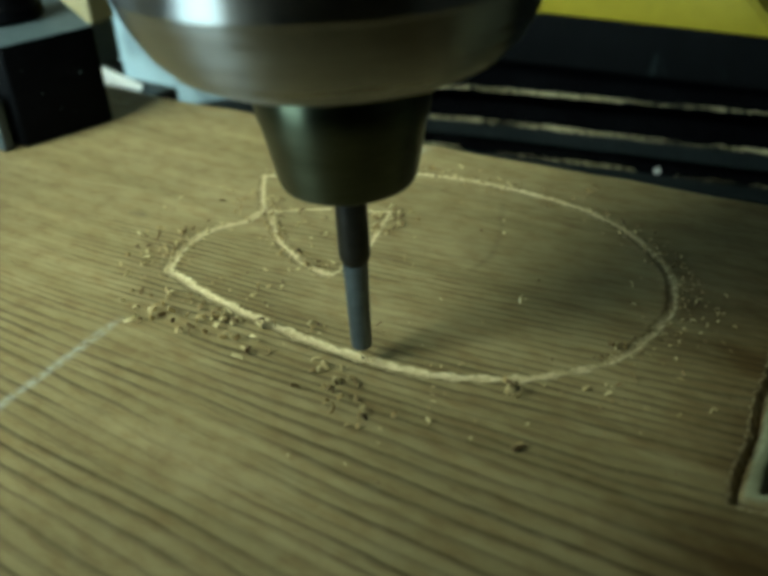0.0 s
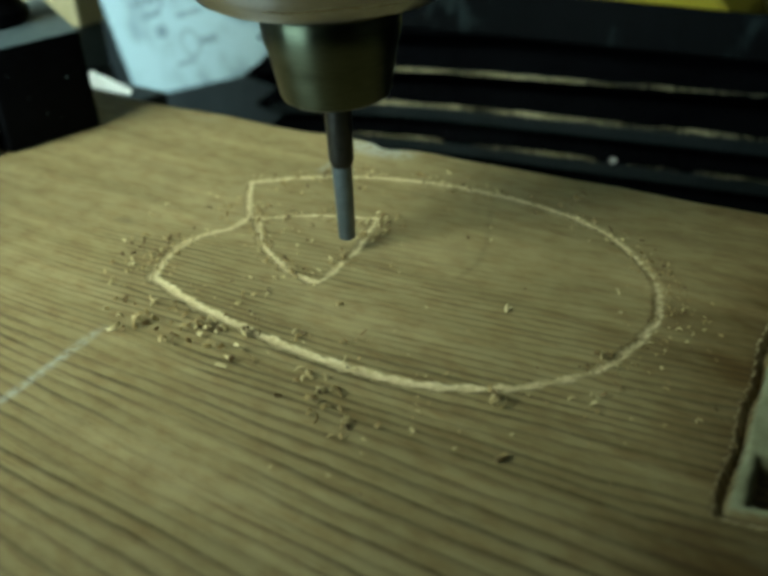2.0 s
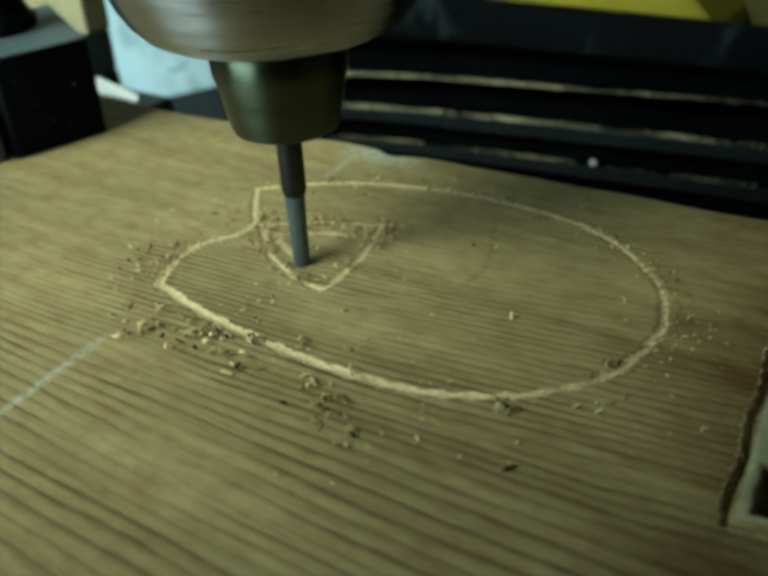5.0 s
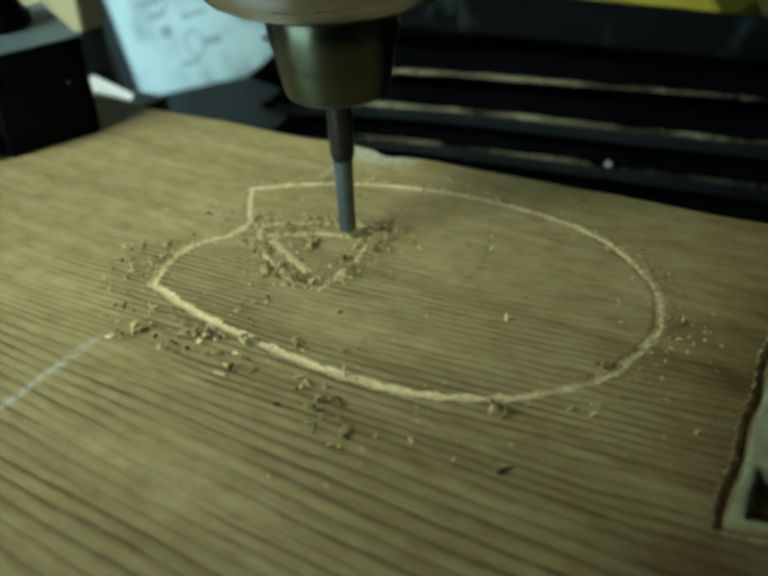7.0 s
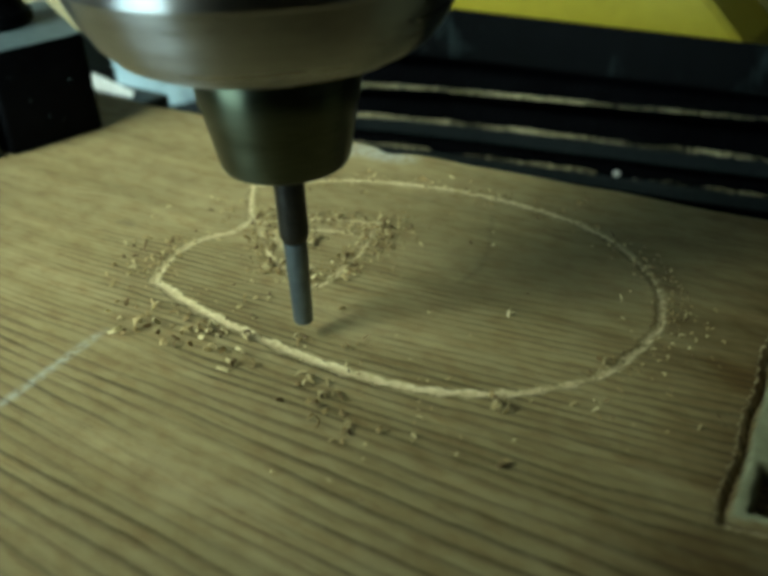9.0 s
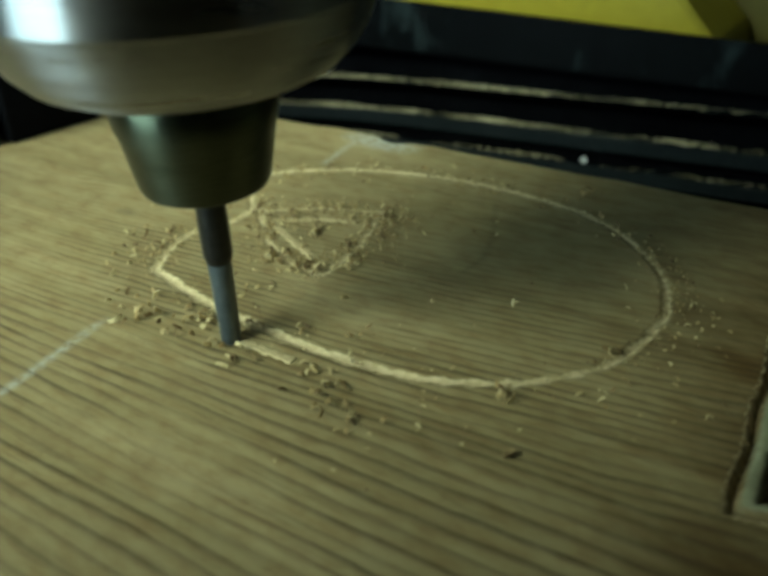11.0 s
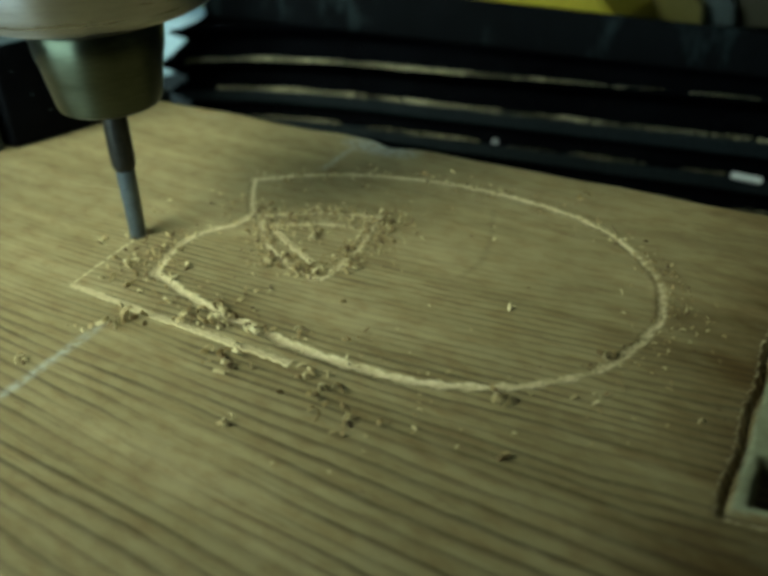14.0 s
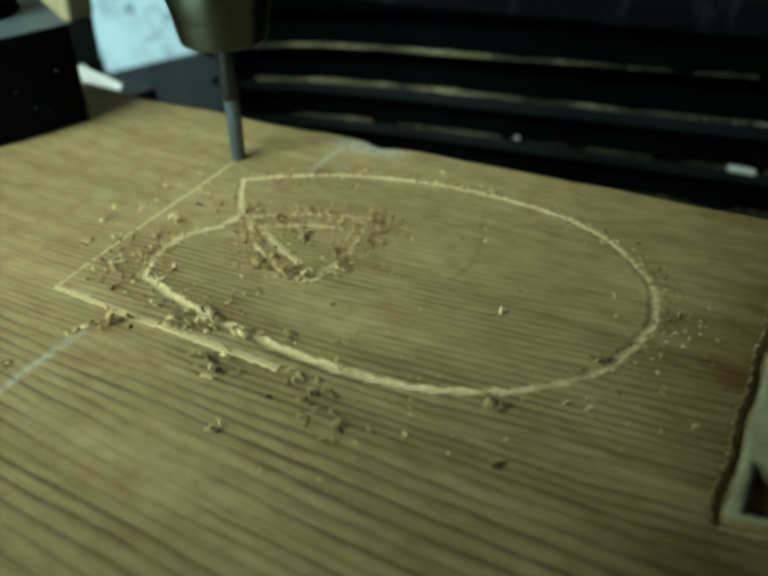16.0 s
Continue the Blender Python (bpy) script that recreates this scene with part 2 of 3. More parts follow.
def lathe(profile, steps=64):
    """A turned body about z from (radius, height) pairs."""
    bm = bmesh.new()
    rings = []
    for r, z in profile:
        if r < 1e-6:
            rings.append([bm.verts.new((0, 0, z))])
        else:
            rings.append([bm.verts.new((r * math.cos(2 * math.pi * i / steps), r * math.sin(2 * math.pi * i / steps), z)) for i in range(steps)])
    for a, b in zip(rings, rings[1:]):
        for i in range(steps):
            j = (i + 1) % steps
            corners = [a[i % len(a)], a[j % len(a)], b[j % len(b)], b[i % len(b)]]
            face = list(dict.fromkeys(corners))
            if len(face) > 2:
                bm.faces.new(face)
    bmesh.ops.recalc_face_normals(bm, faces=bm.faces[:])
    return bm


def prism(outline, y0, y1):
    """An outline in x, z drawn out from y0 to y1."""
    bm = bmesh.new()
    a = [bm.verts.new((x, y0, z)) for x, z in outline]
    b = [bm.verts.new((x, y1, z)) for x, z in outline]
    bm.faces.new(a)
    bm.faces.new(b[::-1])
    for i in range(len(a)):
        j = (i + 1) % len(a)
        bm.faces.new((a[j], a[i], b[i], b[j]))
    bmesh.ops.recalc_face_normals(bm, faces=bm.faces[:])
    return bm


def catmull(points, closed, step=0.0012):
    """A smooth line through control points, sampled evenly enough."""
    pts = [np.array(p, float) for p in points]
    n = len(pts)
    out = []
    for i in range(n if closed else n - 1):
        p0, p1, p2, p3 = [pts[k % n] if closed else pts[min(max(k, 0), n - 1)] for k in (i - 1, i, i + 1, i + 2)]
        m = max(2, int(np.linalg.norm(p2 - p1) / step))
        for j in range(m):
            s = j / m
            out.append(0.5 * (2 * p1 + (p2 - p0) * s + (2 * p0 - 5 * p1 + 4 * p2 - p3) * s * s + (3 * p1 - p0 - 3 * p2 + p3) * s ** 3))
    out.append(pts[0] if closed else pts[-1])
    return np.array(out)


MM = 0.001
# ------------------------------------------------------------------ the workshop round the machine


def joined(boxes):
    bm = bmesh.new()
    for lo, hi in boxes:
        tmp = bpy.data.meshes.new("piece")
        b = box(lo, hi)
        b.to_mesh(tmp)
        b.free()
        bm.from_mesh(tmp)
        bpy.data.meshes.remove(tmp)
    return bm


def workshop():
    hx, y0, y1, z0, z1 = 2.0, -1.7, 2.4, -0.95, 2.1
    a, b, c, d = -1.33, 0.33, -0.55, 1.93      # opening of the front window
    e, f, g, h = -0.68, -0.12, 0.34, 0.90     # opening of the added side window
    walls = (("floor", [((-hx, y0, z0 - 0.1), (hx, y1, z0))]), ("ceiling", [((-hx, y0, z1), (hx, y1, z1 + 0.1))]),
             ("wall_north", [((-hx, y1, z0), (hx, y1 + 0.1, z1))]),
             ("wall_south", [((-hx, y0 - 0.1, z0), (a, y0, z1)), ((b, y0 - 0.1, z0), (hx, y0, z1)), ((a, y0 - 0.1, z0), (b, y0, c)), ((a, y0 - 0.1, d), (b, y0, z1))]),
             ("wall_east", [((hx, y0 - 0.1, z0), (hx + 0.1, y1 + 0.1, z1))]),
             ("wall_west", [((-hx - 0.1, y0 - 0.1, z0), (-hx, e, z1)), ((-hx - 0.1, f, z0), (-hx, y1 + 0.1, z1)), ((-hx - 0.1, e, z0), (-hx, f, g)), ((-hx - 0.1, e, h), (-hx, f, z1))]))
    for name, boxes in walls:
        tagged(mesh_object(name, joined(boxes), ROOM), "added plain dark " + name.split("_")[0] + " of the workshop", name.split("_")[0], kind="structure")
    front = tagged(new("window_1"), "tall window with a dark steel frame", "window", kind="structure")
    for lo, hi in (((a, y0 - 0.06, c), (a + 0.03, y0 - 0.01, d)), ((b - 0.03, y0 - 0.06, c), (b, y0 - 0.01, d)), ((a + 0.03, y0 - 0.06, c), (b - 0.03, y0 - 0.01, c + 0.03)),
                   ((a + 0.03, y0 - 0.06, d - 0.03), (b - 0.03, y0 - 0.01, d)), ((a + 0.03, y0 - 0.06, 0.53), (b - 0.03, y0 - 0.01, 0.57))):
        part("window_frame", box(lo, hi, 0.004, 1), DARK_CAST, front)
    part("pane", box((a + 0.03, y0 - 0.045, c + 0.03), (b - 0.03, y0 - 0.04, d - 0.03)), GLASS, front)
    side = tagged(new("fill_window"), "small square unseen window added to hold the fill light", "window", kind="structure")
    for lo, hi in (((-hx - 0.06, e, g), (-hx - 0.01, e + 0.025, h)), ((-hx - 0.06, f - 0.025, g), (-hx - 0.01, f, h)), ((-hx - 0.06, e + 0.025, g), (-hx - 0.01, f - 0.025, g + 0.025)), ((-hx - 0.06, e + 0.025, h - 0.025), (-hx - 0.01, f - 0.025, h))):
        part("window_frame", box(lo, hi, 0.004, 1), DARK_CAST, side)
    part("pane", box((-hx - 0.045, e + 0.025, g + 0.025), (-hx - 0.04, f - 0.025, h - 0.025)), GLASS, side)


workshop()

# unseen panel added behind the camera to shade the board's right side
tagged(mesh_object("shade_panel", box((0.022, -0.248, -0.95), (0.70, -0.240, 0.50)), DARK_CAST), "plain dark unseen panel added to shade the board's right side", "wall", kind="structure")

table = tagged(mesh_object("machine_table", box((-0.34, -0.2345, -0.075), (0.42, 0.032, -0.0185), 0.002), TABLE), "dark steel machine table under the wooden board", "machine table")
tagged(mesh_object("pedestal", box((-0.30, -0.22, -0.95), (0.38, 0.02, -0.077), 0.004), DARK_CAST), "dark cast iron base carrying the machine table", "pedestal")

# ------------------------------------------------------------------ the board and its old cuts
OUTLINE = [(2.7, -67.2), (15.5, -70.1), (28.5, -71.6), (44.6, -72.4), (59.3, -71.7), (71.4, -69.1), (84.8, -61.6), (94.4, -49.6), (97.4, -34),
           (95.6, -24.5), (92, -17.5), (85.2, -10.4), (78, -5.2), (69, -1.2), (59.9, 0.6), (48.2, 1.5), (37.6, 1.2), (27.4, -0.4), (15.3, -3.8), (3.9, -9), (-4, -14.6), (-10.9, -20.7)]
NOTCH = [(-10.9, -20.7), (-5.3, -28.1), (1.8, -36.1)]
LOBE = [(1.8, -36.1), (1.6, -42.5), (-1.2, -47.6), (-2.6, -54), (-0.6, -60.5), (2.7, -67.2)]
TRIANGLE = ([(4, -35.5), (15.1, -27.8), (28.4, -22.4)], [(28.4, -22.4), (31.5, -31), (33.6, -41), (34.3, -51.7)], [(34.3, -51.7), (28.7, -51.4), (21, -49), (12.4, -44), (4, -36)])
OLD_CUTS = [catmull([(x * MM, y * MM) for x, y in c], False) for c in (OUTLINE, NOTCH, LOBE, *TRIANGLE)]
CUT_HALF = [1.08, 0.7, 0.85, 0.55, 0.6, 0.7]


SCRATCH = [(49.5, -6.4), (55.8, -19.2), (58.7, -28.7), (58.1, -35.9)]


def board():
    def axis(lo, fine_lo, fine_hi, hi, fine, coarse):
        return np.concatenate([np.arange(lo, fine_lo - 1e-9, coarse), np.arange(fine_lo, fine_hi - 1e-9, fine), np.arange(fine_hi, hi + coarse * 0.5, coarse)])
    xs = axis(-135, -27, 138, 258, 0.55, 4.0) * MM
    ys = axis(-186, -112, 18, 18, 0.5, 4.0) * MM
    X, Y = np.meshgrid(xs, ys)
    rng = np.random.default_rng(5)
    wobble = np.interp(X, np.linspace(-0.14, 0.26, 41), rng.normal(0, 0.5, 41)) * MM
    edge = (15.3 + 0.055 * X / MM) * MM + wobble - 2.0 * MM * np.exp(-((X - 7 * MM) / (4 * MM)) ** 2)
    near_edge = np.clip((Y + 0.012) / 0.030, 0, 1)
    Y = Y + near_edge * (edge - 18 * MM)
    flat = np.stack([X.ravel(), Y.ravel()], 1)
    Z = np.zeros(len(flat))
    fresh, chalk, floor_tint = np.zeros(len(flat)), np.zeros(len(flat)), np.zeros(len(flat))
    jitter = rng.normal(0, 0.16, len(flat))
    for line, half in zip(OLD_CUTS, CUT_HALF):
        lo, hi = line.min(0) - 0.004, line.max(0) + 0.004
        idx = np.where(((flat > lo) & (flat < hi)).all(1))[0]
        d = np.full(len(idx), 1.0)
        for a, b in zip(line, line[1:]):
            ab = b - a
            s = np.clip(((flat[idx] - a) @ ab) / (ab @ ab + 1e-15), 0, 1)
            d = np.minimum(d, np.linalg.norm(flat[idx] - a - s[:, None] * ab, axis=1))
        swell = 0.22 * np.sin(flat[idx, 0] / MM * 0.9 + flat[idx, 1] / MM * 0.7) + 0.16 * np.sin(flat[idx, 0] / MM * 2.3 - flat[idx, 1] / MM * 1.9)
        thin = np.clip((flat[idx, 0] / MM - 55) / 40, 0, 1) * 0.15 + np.clip((flat[idx, 1] / MM + 30) / 25, 0, 1) * 0.30
        d = d / MM + jitter[idx] * 0.6 + swell + thin
        Z[idx] = np.minimum(Z[idx], -0.42 * MM * np.clip((half - d) / (half * 0.8), 0, 1))
        fresh[idx] = np.maximum(fresh[idx], np.clip((half + 0.35 - d) / 0.5, 0, 1) * (1 - 0.42 * np.clip((flat[idx, 0] / MM - 60) / 30, 0, 1)))
        Z[idx] += 0.14 * MM * np.exp(-((d - half - 0.5) / 0.4) ** 2)
    # the pocket of an older engraved letter, with an island left standing
    x, y = flat[:, 0] / MM, flat[:, 1] / MM
    u = x - (114.2 + (y + 19.5) * -0.1)
    w = y - (-74.6 + (x - 120.5) * 0.25)
    inner = np.minimum(u, w * 0.8)
    ragged = inner + 0.3 * np.sin(y * 0.35) + 0.12 * np.sin(y * 1.7 + 1) + jitter * 0.5
    trench = np.clip((0.75 - np.abs(ragged - 1.35)) / 0.45, 0, 1)
    isle = np.minimum(np.minimum(u - 4.2, w - 4.2), 16.0 - w)
    hole = np.clip(isle / 0.7, 0, 1)
    Z -= 1.8 * MM * trench + 4.0 * MM * hole
    floor_tint = np.clip((inner - 2.0) / 0.4, 0, 1) * (1 - hole) * 0.85
    rim = np.exp(-((ragged - 0.1) / 0.6) ** 2) + 0.6 * np.exp(-((ragged - 2.4) / 0.5) ** 2) + 0.7 * np.exp(-((isle + 0.4) / 0.5) ** 2)
    fresh = np.maximum(fresh, 0.55 * rim)
    # chalk line and splintered rear edge
    line_x = -0.6 - 0.105 * y
    strength = np.clip((-84 - y) / 4, 0, 1) + np.clip((y + 8) / 3, 0, 1) * 0.7
    chalk = (0.65 + 0.35 * (y > -20)) * np.clip(1.2 - np.abs(x - line_x) / 1.3, 0, 1) * np.clip(strength, 0, 1)
    patch = np.exp(-((x - 5) / 9) ** 2 - ((y - 12.5) / 4) ** 2)
    chalk = np.maximum(chalk, np.clip(patch * 1.6 + jitter * 1.4, 0, 1.0) * (patch > 0.12))
    scratch = np.exp(-((y - (8.5 + 0.1 * (x + 50))) / 0.5) ** 2) * ((x > -62) & (x < -47))
    chalk = np.maximum(chalk, scratch * 0.4)
    # an old curved pencil scratch and a small dark knot
    scar = np.zeros(len(flat))
    for a, b in zip(SCRATCH, SCRATCH[1:]):
        a, b = np.array(a), np.array(b)
        p = np.stack([x, y], 1)
        k = np.clip(((p - a) @ (b - a)) / ((b - a) @ (b - a)), 0, 1)
        scar = np.maximum(scar, 0.24 * np.clip(1.3 - np.linalg.norm(p - a - k[:, None] * (b - a), axis=1) / 0.8, 0, 1))
    scar = np.maximum(scar, 0.6 * np.exp(-((x - (-22.8) + jitter * 2) / 3.2) ** 2 - ((y - (-51.7) + jitter * 2) / 1.3) ** 2))
    # slow warp of an old board
    Z += 0.25 * MM * np.sin(x / 37.0) * np.sin(y / 29.0 + 1.0)
    nx, ny = len(xs), len(ys)
    verts = np.column_stack([flat, Z])
    grid = np.arange(nx * ny).reshape(ny, nx)
    quads = np.stack([grid[:-1, :-1], grid[:-1, 1:], grid[1:, 1:], grid[1:, :-1]], -1).reshape(-1, 4)
    loop = np.concatenate([grid[0, :], grid[1:, -1], grid[-1, -2::-1], grid[-2:0:-1, 0]])
    low = verts[loop].copy()
    low[:, 2] = -18 * MM
    mid = verts[loop].copy()
    mid[:, 2] = -1.0 * MM
    centre = np.array([0.06, -0.08])
    mid[:, :2] += (mid[:, :2] - centre) / np.linalg.norm(mid[:, :2] - centre, axis=1)[:, None] * 0.0006
    n0 = len(verts)
    verts = np.concatenate([verts, mid, low])
    m = len(loop)
    k = np.arange(m)
    kn = (k + 1) % m
    skirt = np.concatenate([np.stack([loop[k], n0 + k, n0 + kn, loop[kn]], 1), np.stack([n0 + k, n0 + m + k, n0 + m + kn, n0 + kn], 1)])
    faces = np.concatenate([quads, skirt]).tolist() + [list(range(n0 + 2 * m - 1, n0 + m - 1, -1))]
    me = bpy.data.meshes.new("wooden_board")
    me.from_pydata(verts.tolist(), [], faces)
    marks = me.attributes.new("marks", "FLOAT_COLOR", "POINT")
    rgba = np.zeros((len(verts), 4), np.float32)
    rgba[:n0, 0], rgba[:n0, 1], rgba[:n0, 2], rgba[:n0, 3] = fresh, chalk, floor_tint, scar
    marks.data.foreach_set("color", rgba.ravel())
    me.materials.append(WOOD)
    me.polygons.foreach_set("use_smooth", [True] * len(quads) + [False] * (len(faces) - len(quads)))
    me.update()
    return tagged(new("wooden_board", me), "weathered pine board with engraved pale outlines lying on the machine table", "board")


BOARD = board()

# ------------------------------------------------------------------ new cuts that follow the tool


def smoothed(x, y):
    return Vector((x * MM, y * MM, 0))


def strip(length, half, seed):
    """A short piece of shallow cut: a ragged-edged pale channel, its floor a little below its lips."""
    rng = random.Random(seed)
    bm = bmesh.new()
    rows = []
    for i in range(4):
        x = -length * 0.55 + length * 1.1 * i / 3
        a, b = half * rng.uniform(0.55, 1.25), half * rng.uniform(0.55, 1.25)
        up = rng.uniform(0.00006, 0.00016)
        rows.append([bm.verts.new(p) for p in ((x, -a - 0.0003, -0.0012), (x, -a, 0.00004), (x, -a * 0.4, up), (x, b * 0.4, up * rng.uniform(0.6, 1.2)), (x, b, 0.00004), (x, b + 0.0003, -0.0012))])
    for p, q in zip(rows, rows[1:]):
        for i in range(5):
            bm.faces.new((p[i], q[i], q[i + 1], p[i + 1]))
    bm.faces.new(rows[0])
    bm.faces.new(rows[-1][::-1])
    bmesh.ops.recalc_face_normals(bm, faces=bm.faces[:])
    return bm


NEW_CUTS = []  # (piece, pose shown, time)


def cut_line(name, label, points, half, piece=2.2):
    """points: (seconds, x, y) in mm along the tool's way."""
    holder = tagged(new(name), label, "engraved line")
    for (t0, x0, y0), (t1, x1, y1) in zip(points, points[1:]):
        a, b = smoothed(x0, y0), smoothed(x1, y1)
        count = max(1, round((b - a).length / (piece * MM)))
        turn = math.degrees(math.atan2(y1 - y0, x1 - x0))
        for i in range(count):
            s = (i + 0.5) / count
            c = a.lerp(b, s)
            ob = part("cut_segment", strip((b - a).length / count, half, len(NEW_CUTS)), CUT, holder)
            NEW_CUTS.append((ob, (c.x, c.y, 0.0, turn), t0 + (t1 - t0) * s))
    return holder


cut_line("triangle_cut", "pale freshly engraved triangle in the weathered board", [(3.25, 26.5, -29), (3.6, 18.6, -32), (4.2, 9.5, -37.6), (4.5, 11.2, -38.6), (4.7, 15.1, -41.2), (5.3, 28.4, -46.8)], 0.0009)
cut_line("corner_cut", "pale freshly engraved line beside the older outline", [(10.25, 47.4, -77.0), (10.7, 39.8, -77.4), (11.1, 31.7, -77.8), (11.9, 13.5, -78.8), (12.7, -2, -79.3), (13.1, -9.0, -79.6)], 0.00088)
cut_line("slanting_cut", "thin pale freshly engraved line running to the board's rear", [(13.15, -9.0, -79.4), (13.5, -11.0, -69.5), (14.3, -14.6, -49.5), (15.1, -17.4, -31.5), (16.0, -20.9, -11.2)], 0.00052)

# ------------------------------------------------------------------ shavings


def chips(name, label, spots, seed):
    """One heap of curled shavings and crumbs. spots: x, y, spread, count, size in mm."""
    rng = random.Random(seed)
    verts, faces = [], []
    for x, y, spread, count, size in spots:
        for _ in range(count):
            cx, cy = rng.gauss(x, spread) * MM, rng.gauss(y, spread) * MM
            curl = rng.random() < 0.65
            ln = size * (rng.uniform(0.7, 1.4) if curl else rng.uniform(0.35, 0.8)) * MM
            wd = size * (rng.uniform(0.11, 0.20) if curl else rng.uniform(0.10, 0.18)) * MM
            bend, a = (rng.uniform(1.4, 4.2) if curl else rng.uniform(0.3, 1.2)), rng.uniform(0, 6.28)
            tilt, roll = rng.uniform(-1.5, 1.5), rng.uniform(-1.0, 1.0)
            thick = rng.uniform(0.12, 0.24) * MM if curl else rng.uniform(0.12, 0.30) * size * 0.5 * MM
            base, n = len(verts), 6
            turn = Euler((tilt, roll, a)).to_matrix()
            local = []
            for k in range(n):
                th = (k / (n - 1) - 0.5) * bend
                r = ln / bend
                px, pz = r * math.sin(th), r * (math.cos(th) - math.cos(bend / 2))
                w = wd * (1 - 0.7 * abs(k / (n - 1) - 0.5) * rng.uniform(0.5, 1.3))
                for side, up in ((-1, 0), (1, 0), (1, thick), (-1, thick)):
                    local.append(turn @ Vector((px, side * w, pz + up)))
            low = min(p.z for p in local) + rng.uniform(0, 0.1) * MM
            verts += [(cx + p.x, cy + p.y, p.z - low + 0.0001) for p in local]
            for k in range(n - 1):
                for e in range(4):
                    p, q = base + 4 * k + e, base + 4 * k + (e + 1) % 4
                    faces.append((p, q, q + 4, p + 4))
            faces += [tuple(base + e for e in (3, 2, 1, 0)), tuple(base + 4 * (n - 1) + e for e in range(4))]
    me = bpy.data.meshes.new(name)
    me.from_pydata(verts, [], faces)
    me.materials.append(CHIP)
    return tagged(new(name, me), label, "wood shavings", kind="stuff")


def along(points, spread, count, size):
    return [(x, y, spread, count, size) for x, y in points]


chips("wood_shavings", "curled pale and brown wood shavings scattered on the board",
      [(43.6, -56.4, 0.2, 1, 2.6), (72.6, -42, 0.4, 2, 2.4), (64.8, 8.4, 0.8, 4, 2.0), (89.3, -73.4, 0.2, 1, 2.2), (90.4, -79.1, 0.6, 2, 3.0), (82.7, -66.2, 1.2, 4, 3.2),
       (57.7, -82.4, 3.2, 14, 2.4), (68.2, -83.3, 2.6, 7, 2.6), (52.2, -78, 2.4, 7, 1.8), (35, -73.8, 0.9, 4, 3.2), (22, -74, 3.0, 12, 1.7), (26.3, -73.8, 1.6, 8, 2.0),
       (-3.8, -64.1, 3.2, 22, 1.9), (-8.2, -55.2, 3.5, 13, 1.8), (-19, -44.5, 3, 4, 1.3), (-9.1, -33, 3.0, 14, 1.4), (94.3, -46.8, 1.2, 5, 2.2), (98.2, -58.5, 1.8, 7, 1.8),
       (112.6, -56.9, 2.5, 5, 1.5), (105, -37, 4, 16, 1.2), (100, -25, 4, 18, 1.1), (92, -12, 3.5, 12, 1.1), (51.9, -16.8, 2, 3, 1.4), (42.6, -68.2, 1.2, 5, 1.9), (54.4, -66.7, 2.4, 7, 1.5), (25.2, -61.3, 4, 12, 1.4),
       (25.6, 3.1, 0.6, 3, 2.4), (32, 1.5, 3, 10, 1.5), (14, -5.5, 3, 12, 1.4), (2, -12, 3, 10, 1.4), (46, 2.5, 3, 8, 1.4), (-2, -20, 4, 10, 1.3), (2, -30, 2, 9, 1.5), (70, -78, 10, 16, 1.0), (50, -40, 18, 18, 0.8), (105, -60, 6, 14, 0.9)] + along(OUTLINE, 2.6, 9, 0.75) + along([(85, -10), (77, -5), (69, -1), (60, 1), (48, 2), (37, 1.5), (27, 0), (15, -3.5), (4, -9), (-4, -15)], 2.0, 6, 1.5) + along(LOBE, 2.6, 7, 1.1) + along([(101, -38), (100, -28), (96, -20), (90, -12), (97, -48)], 2.2, 16, 0.8), 11)
chips("wood_shavings", "curled brown shavings lying along the small triangle",
      along([(4, -36), (9, -41), (14, -45), (21, -49), (28, -51)], 1.7, 9, 1.6) + along([(6, -37), (13, -44), (24, -50), (31, -50), (34, -42), (31, -30), (20, -27), (10, -31)], 1.6, 22, 0.7) + along([(33, -42), (31, -32), (29, -24), (33, -28), (33, -22)], 1.8, 9, 1.6) + along([(11, -30), (19, -26), (17, -38), (22, -42)], 2.2, 7, 1.5), 12)
PUSHED = [  # heaps in the way of the tool: x, y, spread, count, size, time, slide dx, dy
    (36, -81.0, 1.9, 9, 2.9, 10.85, 1.5, -2.6), (25, -79.6, 2.2, 9, 2.8, 11.35, -1, 5.0), (14.5, -82.6, 1.9, 9, 2.8, 11.9, -2.5, -1.2), (7.4, -78.8, 2.4, 10, 2.1, 12.2, -2.5, 7.0)]
